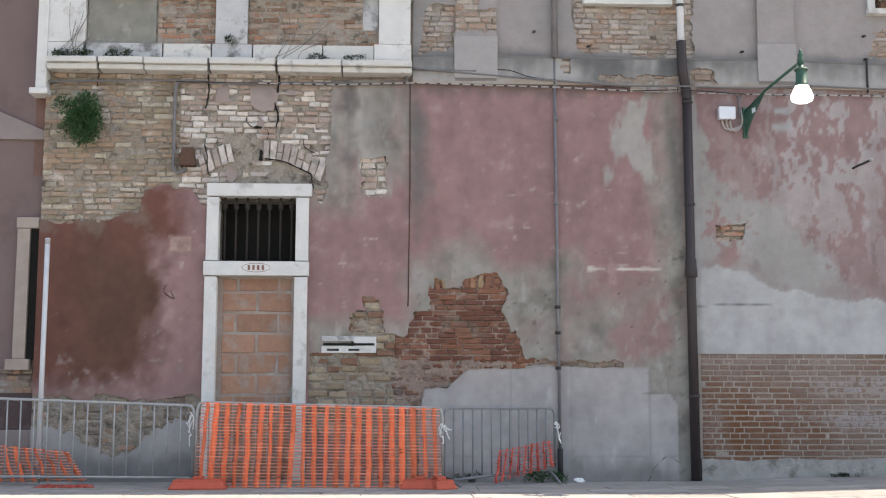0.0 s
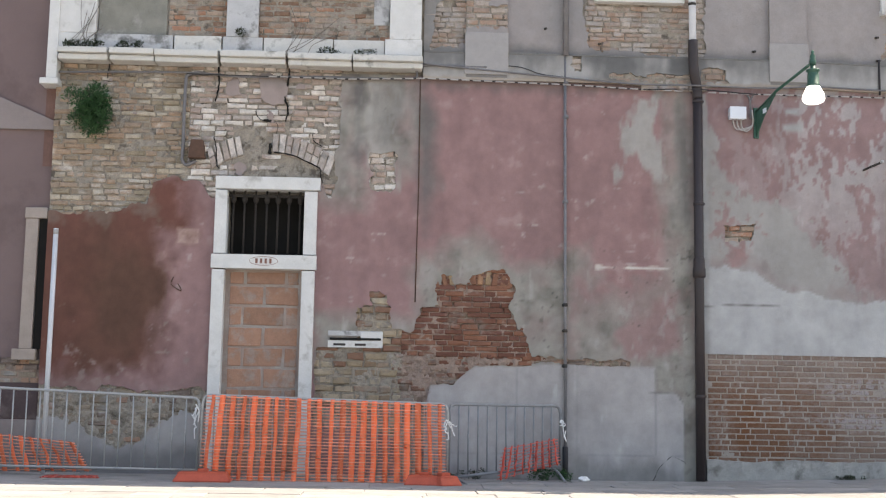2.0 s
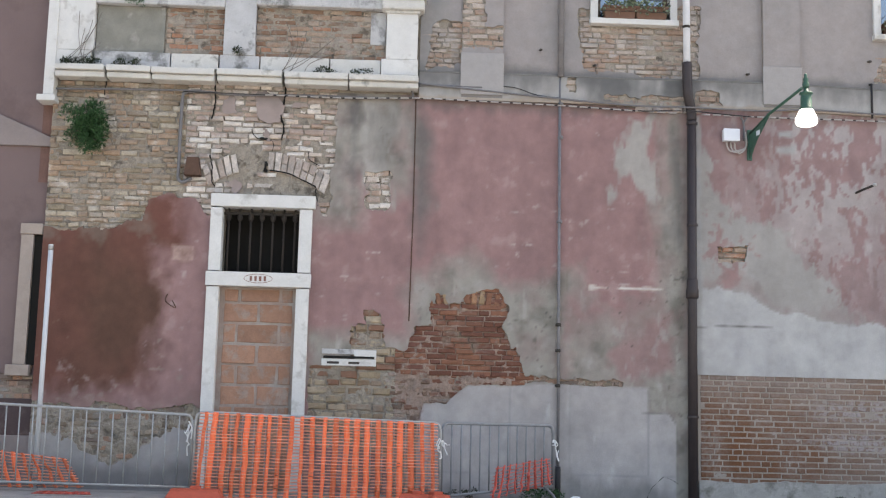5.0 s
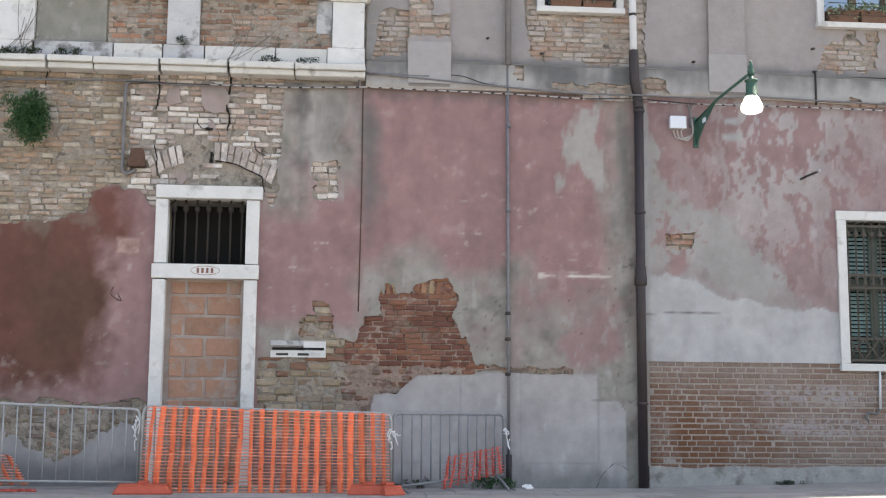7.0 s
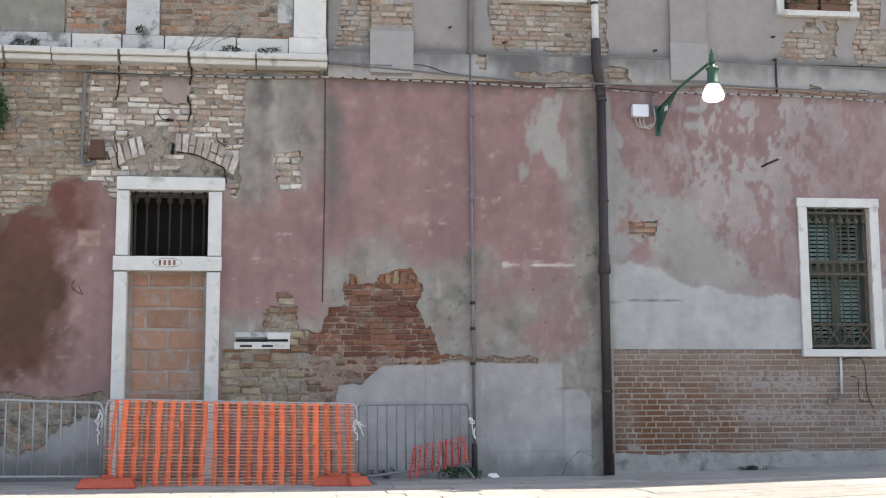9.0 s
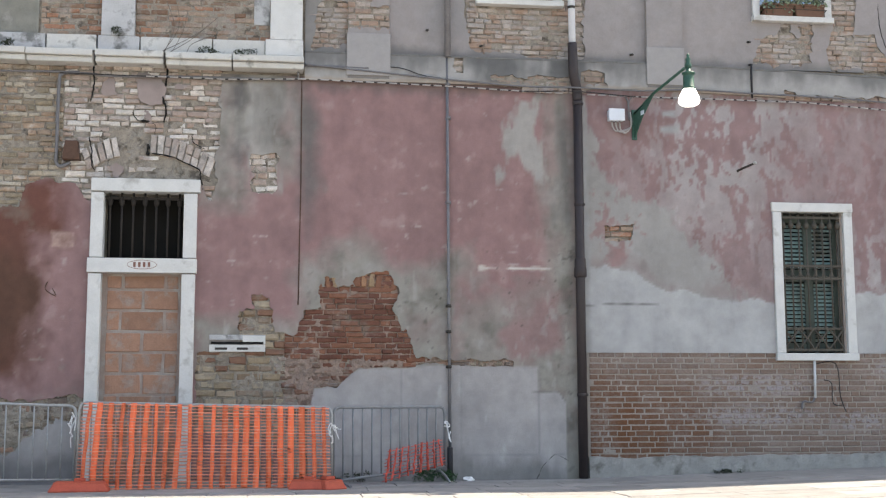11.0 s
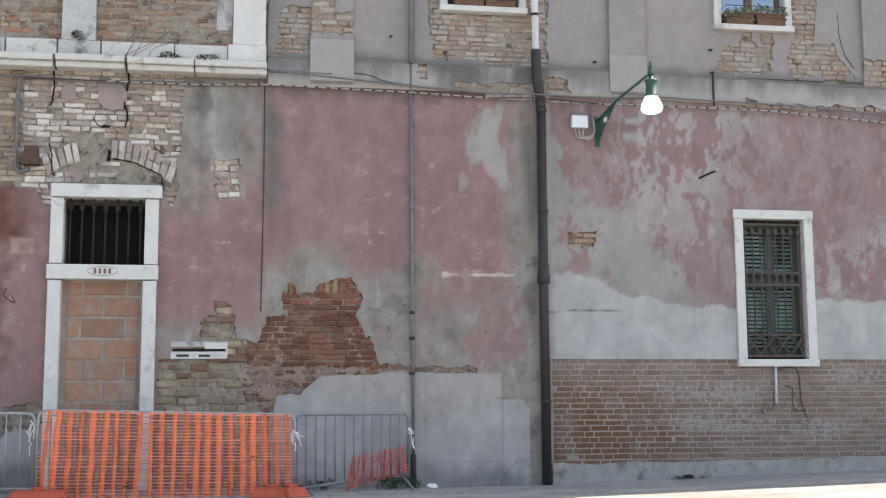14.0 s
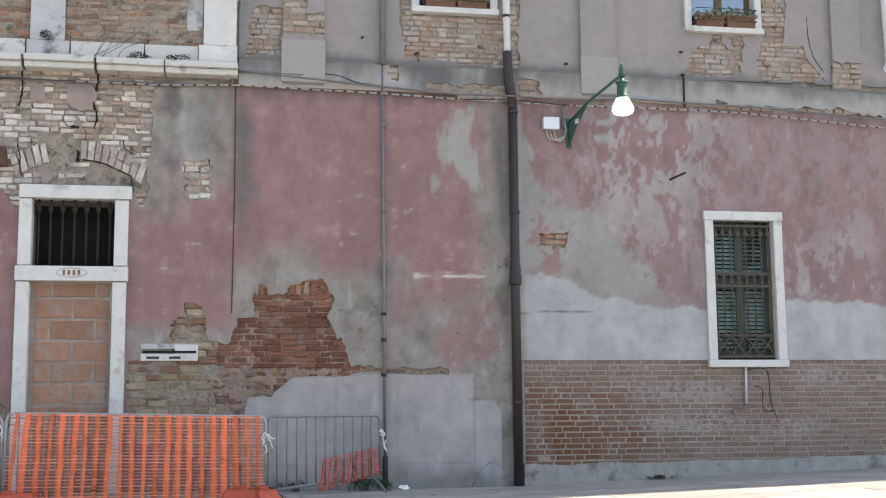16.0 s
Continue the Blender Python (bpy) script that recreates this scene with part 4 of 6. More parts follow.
open_wall = lambda x, z: (bare(x, z) > -0.04) & ~in_opening(x, z, 0.04)
open_up = lambda x, z: (bare_up(x, z) > -0.04) & ~in_opening(x, z, 0.04)
bed("mortar_coat", X0, 1.45, 2.65, 4.46, open_wall, Y + 0.031, 0.016, M_MORTAR_LIME)
bed("mortar_coat", 1.6, 2.0, 2.95, 3.6, open_wall, Y + 0.024, 0.016, M_MORTAR_LIME)
bed("mortar_coat", X0, 0.0, -0.02, 1.0, open_wall, Y + 0.022, 0.024, M_MORTAR)
bed("mortar_coat", 1.08, 2.03, 0.3, 2.04, open_wall, Y + 0.029, 0.02, M_MORTAR)
bed("mortar_coat", 2.03, 4.8, 0.6, 2.28, open_wall, Y + 0.026, 0.019, M_MORTAR_RED)
bed("mortar_coat", 4.0, 5.44, 4.68, 5.6, open_up, Y + 0.03, 0.012, M_MORTAR_LIME)
bed("mortar_coat", 7.3, 9.15, 4.68, 6.1, open_up, Y + 0.029, 0.013, M_MORTAR_LIME)
bed("mortar_coat", 2.2, 2.75, 4.68, 5.4, open_up, Y + 0.03, 0.012, M_MORTAR_LIME)
bed("mortar_coat", 2.67, 3.13, 4.7, 5.6, lambda x, z: pilaster_bare(x, z) > -0.03, Y - 0.02, 0.012, M_MORTAR_LIME)
bed("mortar_coat", 9.21, 9.58, 4.4, 5.2, lambda x, z: pilaster_bare(x, z) > -0.03, Y - 0.02, 0.012, M_MORTAR_LIME)
bed("mortar_coat", 3.8, 5.7, BAND0 - 0.02, BAND1, lambda x, z: band_bare(x, z) > -0.03, Y - 0.018, 0.012, M_MORTAR_LIME)
rng = random.Random(11)
off_arch = lambda x, z: seen_bare(x, z) and not (-0.12 < x < 1.18 and abs(z - arch_under(x) - 0.1) < 0.125) and not (0.16 < x < 0.54 and 3.4 < z < 3.8) and not (-0.1 < x < 1.12 and z < arch_under(x) and math.sin(37 * float(x) + 91 * float(z)) < 0.35)
joined("bare_brickwork", lay(X0, -0.36, 2.68, 4.46, 0.063, (0.09, 0.13, 0.16, 0.2, 0.23), 0.011, seen_bare, Y + 0.018, rng, 0.0105, 0.01), M_PALE, wall, "yellowish worn bricks with thick mortar")
joined("limed_brickwork", lay(-0.36, 1.42, 2.75, 4.46, 0.063, (0.09, 0.13, 0.16, 0.2, 0.23), 0.011, off_arch, Y + 0.018, rng, 0.0105, 0.01), M_LIMED, wall, "whitish limewashed bricks with dark joints")
joined("patch_brickwork", lay(1.6, 2.0, 2.95, 3.6, 0.075, (0.12, 0.16), 0.012, seen_bare, Y + 0.016, rng, 0.009, 0.01), M_LIMED, wall, "pale worn bricks")
joined("low_rubble", lay(X0, 0.0, -0.02, 0.98, 0.085, (0.08, 0.12, 0.17, 0.22), 0.016, seen_bare, Y + 0.02, rng, 0.012, 0.014), M_RUBBLE, wall, "rough low masonry under fallen plaster")
joined("yellow_rubble", lay(1.08, 2.02, 0.3, 2.02, 0.086, (0.14, 0.2, 0.26), 0.016, seen_bare, Y + 0.014, rng, 0.012, 0.012), M_YELLOW, wall, "yellow and brown old bricks")
joined("brick_string", lay(3.36, 4.8, 1.16, 1.4, 0.07, (0.08, 0.14, 0.2), 0.016, seen_bare, Y + 0.02, rng, 0.011, 0.014), M_RUBBLE, wall, "broken brown bricks in a gap of the plaster")
joined("patch_red", lay(5.5, 5.95, 2.6, 2.84, 0.07, (0.13, 0.25), 0.014, seen_bare, Y + 0.012, rng, 0.008, 0.01), M_ORANGE_BRICK, wall, "orange brick laid bare by a flake")
up = lambda x, z: bool(bare_up(x, z) > -0.06) and not bool(in_opening(x, z, 0.06))
joined("upper_brickwork", lay(4.0, 5.42, 4.68, 5.6, 0.06, (0.1, 0.14, 0.2), 0.009, up, Y + 0.016, rng, 0.009, 0.01), M_PINKISH, wall, "pale bricks under the window")
joined("upper_brickwork_far", lay(7.3, 9.15, 4.68, 6.1, 0.06, (0.1, 0.14, 0.2), 0.009, up, Y + 0.016, rng, 0.009, 0.01), M_PINKISH, wall, "pale bricks round the window")
joined("upper_brickwork_near", lay(2.2, 2.7, 4.68, 5.3, 0.06, (0.1, 0.14, 0.2), 0.009, up, Y + 0.016, rng, 0.009, 0.01), M_PINKISH, wall, "pinkish bricks")
pil = lambda x, z: bool(pilaster_bare(x, z) > -0.04)
joined("pilaster_brickwork", lay(2.67, 3.13, 4.85, 5.7, 0.07, (0.13, 0.2), 0.013, pil, Y - 0.03, rng, 0.006, 0.009) + lay(9.21, 9.58, 4.42, 5.1, 0.062, (0.13, 0.2), 0.013, pil, Y - 0.03, rng, 0.006, 0.009), M_PINKISH, wall, "bricks of a flaked pilaster")
bnd = lambda x, z: bool(band_bare(x, z) > -0.04)
joined("band_brickwork", lay(2.2, X1, BAND0 - 0.06, BAND1, 0.07, (0.13, 0.2), 0.013, bnd, Y - 0.025, rng, 0.006, 0.009), M_PINKISH, wall, "bricks of the flaked string course")

# the neighbour's low wall
# darker mauve face between 0.55 and 0.94 m
boxed("dark_skirt", -6.0, X0 - 0.004, Y + 0.042, Y + 0.2, 0.552, 0.94, M_DARK_MAUVE, left, 0.008)
low_left = lay(-2.6, X0 - 0.02, 0.93, 1.16, 0.066, (0.1, 0.15, 0.2), 0.012, lambda x, z: True, Y + 0.05, rng, 0.009, 0.01)
joined("low_brickwork", [([(px, py + 0.012, pz) for px, py, pz in v], f) for v, f in low_left], M_RUBBLE, left, "rough brown bricks at the foot of the neighbouring wall")
boxed("cement_foot", -6.0, X0 - 0.004, Y + 0.035, Y + 0.2, -0.3, 0.55, M_LEFT_BAND, left, 0.01)

# newer brick on the right
bed("mortar_bed", 5.33, X1, 0.2, 1.384, lambda x, z: ~in_opening(x, z, 0.06) & (x > 0), Y + 0.0155, 0.0035, M_MORTAR_PALE, None, 0.0185)
far = lay(6.75, X1, 0.222, 1.385, 0.0617, (0.105, 0.205, 0.215), 0.0135, lambda x, z: not bool(in_opening(x, z, 0.02)), Y + 0.01, rng, 0.0036, 0.0045)
joined("brown_brickwork", far, M_BROWN, wall, "brown brick with pale joints and lime bloom")


# ---- doorway: stone frame, grated light, walled-up opening ----
door = thing("door_1", "white stone doorway walled up with terracotta blocks", "doorway", (0.52, Y, 0), kind="structure")
rng = random.Random(3)
boxed("jamb", -0.035, 0.1, Y - 0.07, Y + 0.12, 0.0, 2.19, M_STONE, door, 0.008)
boxed("jamb", 0.93, 1.07, Y - 0.07, Y + 0.12, 0.0, 2.19, M_STONE, door, 0.008)
boxed("jamb", -0.03, 0.1, Y - 0.06, Y + 0.12, 2.365, 3.06, M_STONE, door, 0.008)
boxed("jamb", 0.935, 1.075, Y - 0.06, Y + 0.12, 2.365, 3.06, M_STONE, door, 0.008)
boxed("transom", -0.048, 1.085, Y - 0.085, Y + 0.12, 2.2, 2.355, M_STONE, door, 0.008)
boxed("lintel", -0.032, 1.105, Y - 0.075, Y + 0.12, 3.07, 3.21, M_STONE, door, 0.008)
for ob in list(door.children):
    ob.location = -door.location


def boxed_door(*a, **k):
    ob = boxed(*a, **k)
    ob.location = -door.location
    return ob


boxed_door("cement_backing", 0.1, 0.93, Y + 0.045, Y + 0.12, 0.0, 2.2, M_CEMENT, door)
# near-black sheet paints the shade of the room behind the grate
boxed_door("dark_room", 0.08, 0.95, Y + 0.42, Y + 0.44, 2.3, 3.1, M_INNER_SHADE, door)
z, row = 0.032, 0
while z < 2.16:
    h = min(0.222, 2.19 - z)
    cuts = [0.14, 0.3 + rng.uniform(-0.02, 0.02), 0.745 + rng.uniform(-0.02, 0.02), 0.905] if row % 2 else [0.14, 0.53 + rng.uniform(-0.02, 0.02), 0.905]
    for a, b in zip(cuts, cuts[1:]):
        boxed_door("terracotta_block", a + 0.015, b - 0.015, Y + 0.036 + rng.uniform(-0.005, 0.004), Y + 0.1, z + 0.014, z + h - 0.014, M_BLOCK, door, 0.009, "", 0.006)
    z += h
    row += 1
for n in range(7):
    bx = 0.155 + n * 0.121
    bm = tube(bmesh.new(), [(bx, Y + 0.06, 2.34), (bx, Y + 0.06, 3.08)], 0.011, 8)
    lathe(bm, [(0.012, 0), (0.026, 0.02), (0.03, 0.05), (0.02, 0.075), (0.012, 0.09)], (bx, Y + 0.06, 2.93), 10)
    ob = part("grate_bar", bm, M_GRATE, door)
    ob.location = -door.location
ob = boxed("grate_rail", 0.1, 0.94, Y + 0.05, Y + 0.07, 3.0, 3.03, M_GRATE, door, 0.003)
ob.location = -door.location
# oval number plate on the transom, its figures as plain bars
bm = bmesh.new()
for k in range(28):
    a = 2 * math.pi * k / 28
    b = 2 * math.pi * (k + 1) / 28
    q = [(0.52 + 0.155 * math.cos(t) * r, Y - 0.089, 2.285 + 0.05 * math.sin(t) * r2) for t, r, r2 in ((a, 1, 1), (b, 1, 1), (b, 0.965, 0.89), (a, 0.965, 0.89))]
    bm.faces.new([bm.verts.new(p) for p in q])
ob = part("number_oval", bm, M_NUMBER, door)
ob.location = -door.location
bm = bmesh.new()
for n in range(4):
    block(bm, 0.43 + n * 0.05, 0.455 + n * 0.05, Y - 0.089, Y - 0.084, 2.258, 2.312)
ob = part("number_bars", bm, M_NUMBER, door)
ob.location = -door.location

# ---- low brick arch over the doorway ----
bm_arch = []
rng = random.Random(8)
for x0, x1, step in ((-0.09, 0.2, 0.068), (0.56, 1.17, 0.07)):
    x = x0
    while x < x1:
        foot = arch_under(x)
        lean = 0.55 * (x - 0.5)
        # here and there a voussoir is made of two short bricks
        for h0, h1 in (((0.0, 0.1), (0.108, 0.21)) if rng.random() < 0.5 else ((0.0, 0.21),)):
            q = [(x + lean * h0, foot + h0), (x + step - 0.007 + lean * h0, foot + h0 - 1.1 * (x - 0.5) * step * 0.8), (x + step - 0.007 + lean * h1 * 1.12, foot + h1 - 1.1 * (x - 0.5) * step * 0.8), (x + lean * h1, foot + h1)]
            q = [(px + rng.uniform(-0.005, 0.005), pz + rng.uniform(-0.006, 0.006)) for px, pz in q]
            yf = Y + 0.008 + rng.uniform(-0.006, 0.006)
            mx, mz = sum(p[0] for p in q) / 4, sum(p[1] for p in q) / 4
            verts = [(px, Y + 0.05, pz) for px, pz in q] + [(px, yf + 0.008, pz) for px, pz in q] + [(px + (mx - px) * 0.16, yf, pz + (mz - pz) * 0.1) for px, pz in q]
            bm_arch.append((verts, [(8, 9, 10, 11)] + [f for k in range(4) for f in ((k, (k + 1) % 4, 4 + (k + 1) % 4, 4 + k), (4 + k, 4 + (k + 1) % 4, 8 + (k + 1) % 4, 8 + k))]))
        x += step
joined("arch_brickwork", bm_arch, M_ARCH, wall, "pale bricks of a relieving arch over the doorway")


# ---- barred window on the ground floor ----
def stone_frame(parent, a, b, c, d, wide, out, sill=0.0):
    """Jambs, head and sill round the opening a..b, c..d."""
    made = [boxed("jamb", a - wide, a, Y - out, Y + 0.14, c, d, M_STONE, parent, 0.006), boxed("jamb", b, b + wide, Y - out, Y + 0.14, c, d, M_STONE, parent, 0.006),
            boxed("head", a - wide - 0.01, b + wide + 0.01, Y - out - 0.004, Y + 0.14, d + 0.001, d + wide, M_STONE, parent, 0.006),
            boxed("sill", a - wide - 0.01, b + wide + 0.01, Y - out - 0.02 - sill, Y + 0.14, c - wide * 0.8, c - 0.001, M_STONE, parent, 0.008)]
    for ob in made:
        ob.location = -parent.location


def own(ob, parent):
    ob.parent = parent
    ob.location = -parent.location
    return ob


win = thing("window_1", "white stone window with iron grille before closed shutters", "window", (8.0, Y, 1.38), kind="structure")
stone_frame(win, 7.62, 8.36, 1.38, 2.99, 0.105, 0.03)
# the room's shade behind the shutters, as a near-black sheet
own(boxed("dark_room", 7.55, 8.45, Y + 0.38, Y + 0.4, 1.3, 3.05, M_INNER_SHADE, win), win)
# inner jamb face in tan, its sunlit tone put into the colour
own(boxed("reveal", 8.335, 8.36, Y + 0.02, Y + 0.2, 1.382, 2.988, M_STONE_TAN, win, 0.004), win)
for a, b in ((7.625, 7.985), (7.99, 8.333)):
    bm = bmesh.new()
    for p, q, c, d in ((a, a + 0.05, 1.4, 2.97), (b - 0.05, b, 1.4, 2.97), (a + 0.051, b - 0.051, 2.2, 2.34), (a + 0.051, b - 0.051, 1.4, 1.5), (a + 0.051, b - 0.051, 2.88, 2.97)):
        block(bm, p, q, Y + 0.13, Y + 0.16, c, d, 0.004)
    leaf = own(part("shutter", bm, M_SHUTTER_FRAME, win), win)
    for z0, z1 in ((1.51, 2.19), (2.35, 2.87)):
        n = int((z1 - z0) / 0.044)
        for k in range(n):
            bm = block(bmesh.new(), a + 0.051, b - 0.051, -0.004, 0.004, -0.02, 0.02)
            bmesh.ops.rotate(bm, verts=bm.verts, cent=(0, 0, 0), matrix=Matrix.Rotation(radians(-44), 3, "X"))
            bmesh.ops.translate(bm, verts=bm.verts, vec=(0, Y + 0.15, z0 + (k + 0.5) * (z1 - z0) / n))
            part("slat", bm, M_SHUTTER, leaf)
for k in range(8):
    bx = 7.655 + k * 0.0935
    bm = tube(bmesh.new(), [(bx, Y + 0.03, 1.39), (bx, Y + 0.03, 2.98)], 0.0105, 8)
    lathe(bm, [(0.01, 0), (0.03, 0.02), (0.034, 0.05), (0.012, 0.08)], (bx, Y + 0.03, 2.8), 10)
    lathe(bm, [(0.01, 0), (0.022, 0.02), (0.022, 0.04), (0.01, 0.06)], (bx, Y + 0.03, 1.63), 10)
    own(part("grille_bar", bm, M_GRILLE, win), win)
for z in (2.93, 2.375, 2.23, 1.66, 1.42):
    own(boxed("grille_rail", 7.622, 8.333, Y + 0.018, Y + 0.042, z - 0.013, z + 0.013, M_GRILLE, win, 0.002), win)
for k in range(7):
    ring = [(7.702 + k * 0.0935 + 0.04 * math.cos(a), Y + 0.03, 2.303 + 0.058 * math.sin(a)) for a in [2 * math.pi * i / 12 for i in range(13)]]
    own(part("grille_ring", tube(bmesh.new(), ring, 0.008, 6), M_GRILLE, win), win)
for k in range(4):
    for s_ in (-1, 1):
        mid = 7.71 + k * 0.178
        bar = bend([(mid - s_ * 0.088, Y + 0.03, 1.425), (mid - s_ * 0.02, Y + 0.01, 1.52), (mid + s_ * 0.088, Y + 0.03, 1.655)], 4)
        own(part("grille_scroll", tube(bmesh.new(), bar, 0.011, 6), M_GRILLE, win), win)


# ---- upper windows with planters ----
def upper_window(a, b, c, d, name, label):
    w = thing(name, label, "window", ((a + b) / 2, Y, c), kind="structure")
    stone_frame(w, a, b, c, d, 0.085, 0.035, 0.02)
    # a near-black sheet in place of an unlit room
    own(boxed("dark_room", a - 0.05, b + 0.05, Y + 0.4, Y + 0.42, c - 0.05, d, M_INNER_SHADE, w), w)
    mid = (a + b) / 2
    for p, q in ((a, a + 0.05), (mid - 0.045, mid + 0.045), (b - 0.05, b)):
        own(boxed("window_frame", p, q, Y + 0.1, Y + 0.15, c, d, M_BROWN_WOOD, w, 0.005), w)
    for p, q in ((a + 0.05, mid - 0.045), (mid + 0.045, b - 0.05)):
        own(boxed("window_rail", p, q, Y + 0.1, Y + 0.15, c, c + 0.06, M_BROWN_WOOD, w, 0.005), w)
        pane = own(boxed("pane", p, q, Y + 0.12, Y + 0.126, c + 0.061, d, M_GLASS, w), w)
    return w


upper_window(7.45, 8.24, 5.29, 6.7, "window_2", "upper window with white stone frame and panes tinted as reflected blue sky")
upper_window(4.2, 5.02, 5.36, 6.7, "window_3", "upper window with white stone frame and planters on its sill")


def planter(x, y, z, w, colour_leaf, seed):
    p = thing("flower_box", "terracotta flower box with trailing plants on the sill", "planter", (x, y, z), "flower boxes")
    bm = block(bmesh.new(), -w / 2, w / 2, -0.07, 0.07, 0.0, 0.13, 0.01)
    for v in bm.verts:
        if v.co.z < 0.05:
            v.co.x *= 0.93
            v.co.y *= 0.85
    block(bm, -w / 2 - 0.01, w / 2 + 0.01, -0.08, 0.08, 0.12, 0.145, 0.006)
    part("trough", bm, M_POT, p)
    r = random.Random(seed)
    bm = bmesh.new()
    for k in range(int(w / 0.05)):
        leaf_clump(bm, (-w / 2 + 0.05 * (k + 0.5), -0.02, 0.13 + r.uniform(-0.03, 0.05)), (0.05, 0.1, 0.07), 36, r, 0.035, 0.5, 0.4)
    part("leaves", bm, colour_leaf, p)
    return p


planter(7.66, Y - 0.02, 5.285, 0.36, M_LEAF_PALE, 1)
planter(8.04, Y - 0.02, 5.285, 0.36, M_LEAF_PALE, 2)
planter(4.44, Y - 0.02, 5.355, 0.36, M_LEAF_PALE, 3)
planter(4.8, Y - 0.02, 5.355, 0.36, M_LEAF_PALE, 4)
for x0, x1, z0 in ((7.47, 8.22, 5.29), (4.22, 5.0, 5.36)):
    g = thing("planter_rail", "thin dark iron guard rail before the flower boxes", "rail", ((x0 + x1) / 2, Y - 0.1, z0))
    own(rod("guard", [(x0, Y + 0.02, z0 + 0.2), (x0, Y - 0.13, z0 + 0.2), (x1, Y - 0.13, z0 + 0.2), (x1, Y + 0.02, z0 + 0.2)], 0.006, M_IRON, g, 6), g)
    own(rod("guard", [(x0, Y + 0.02, z0 + 0.06), (x0, Y - 0.13, z0 + 0.06), (x1, Y - 0.13, z0 + 0.06), (x1, Y + 0.02, z0 + 0.06)], 0.006, M_IRON, g, 6), g)

# window of the neighbour house
lw = thing("window_4", "pale stone window frame in the neighbouring wall", "window", (-2.0, Y, 1.3), kind="structure")
own(boxed("jamb", -2.07, -1.935, Y + 0.02, Y + 0.13, 1.3, 2.71, M_STONE_TAN, lw, 0.008), lw)
own(boxed("head", -2.08, X0 - 0.01, Y + 0.01, Y + 0.13, 2.712, 2.83, M_STONE_TAN, lw, 0.008), lw)
own(boxed("sill", -2.13, X0 - 0.05, Y - 0.02, Y + 0.13, 1.18, 1.298, M_STONE_TAN, lw, 0.008), lw)
# the opening is only a black sheet that paints its shade
own(boxed("dark_opening", -1.932, X0 - 0.01, Y + 0.06, Y + 0.12, 1.3, 2.71, M_INNER_SHADE, lw), lw)

# ---- parapet of the old terrace: ledge, base course, posts, brick filling ----
par = thing("terrace_parapet", "white stone terrace parapet with posts, filled with old brick", "parapet", (0.15, Y, 4.45), kind="structure")
LEDGE = [-1.79, -1.23, -0.74, -0.03, 0.71, 1.42, 2.2]
GAPS = [0.016, 0.004, 0.02, 0.022, 0.005, 0.01]
rng = random.Random(5)
for a, b, gap in zip(LEDGE, LEDGE[1:], GAPS):
    dz = rng.uniform(-0.006, 0.006)
    bm = block(bmesh.new(), a + 0.005, b - gap, Y - 0.2, Y + 0.1, 4.512 + dz, 4.58 + dz, 0.012, 0.003, rng)
    block(bm, a + 0.005, b - gap, Y - 0.155, Y + 0.1, 4.445 + dz, 4.511 + dz, 0.02, 0.002, rng)
    own(part("ledge_slab", bm, M_LEDGE, par), par)
for a, b, m in ((-1.86, -1.41, M_STONE), (-1.39, -0.55, M_STONE_GREY), (-0.54, -0.02, M_LEDGE), (-0.01, 0.43, M_STONE_GREY), (0.44, 1.2, M_LEDGE), (1.21, 1.77, M_LEDGE)):
    own(boxed("base_stone", a, b - 0.006, Y - 0.1, Y + 0.1, 4.59, 4.76, m, par, 0.008, "", 0.003), par)
own(boxed("post", -1.8, -1.4, Y - 0.1, Y + 0.1, 4.762, 5.52, M_STONE, par, 0.008), par)
own(boxed("post", 0.02, 0.37, Y - 0.1, Y + 0.1, 4.762, 5.52, M_STONE_GREY, par, 0.008), par)
own(boxed("post_plinth", 1.77, 2.18, Y - 0.13, Y + 0.1, 4.59, 4.77, M_STONE, par, 0.008), par)
own(boxed("post", 1.82, 2.17, Y - 0.12, Y + 0.1, 4.772, 5.3, M_STONE, par, 0.008), par)
bm = block(bmesh.new(), 1.8, 2.19, Y - 0.14, Y + 0.1, 5.3, 5.33, 0.005)
block(bm, 1.76, 2.24, Y - 0.19, Y + 0.1, 5.33, 5.45, 0.03)
block(bm, 1.74, 2.26, Y - 0.21, Y + 0.1, 5.45, 5.5, 0.01)
own(part("post_cap", bm, M_LEDGE, par), par)
own(boxed("coping", -1.4, 0.02, Y - 0.13, Y + 0.1, 5.3, 5.46, M_STONE_GREY, par, 0.02), par)
own(boxed("coping", 0.37, 1.82, Y - 0.13, Y + 0.1, 5.34, 5.5, M_STONE_GREY, par, 0.02), par)
bed("mortar_coat", -0.62, 0.01, 4.765, 5.3, lambda x, z: x < 9, Y - 0.03, 0.014, M_MORTAR_LIME, par).location = -par.location
bed("mortar_coat", 0.375, 1.815, 4.765, 5.34, lambda x, z: x < 9, Y - 0.03, 0.016, M_MORTAR_LIME, par).location = -par.location
own(boxed("filling_core", -1.4, 1.82, Y - 0.02, Y + 0.1, 4.7, 5.34, M_MORTAR, par), par)
fill = lay(-0.62, 0.02, 4.765, 5.3, 0.062, (0.13, 0.2, 0.25), 0.011, lambda x, z: True, Y - 0.035, rng, 0.007, 0.008)
fill += lay(0.37, 1.82, 4.765, 5.34, 0.066, (0.13, 0.2, 0.25), 0.012, lambda x, z: not (x > 1.64 and z > 4.95), Y - 0.035, rng, 0.008, 0.009)
fill = [([(px, max(py, -9) if py < Y else Y, pz) for px, py, pz in v], f) for v, f in fill]
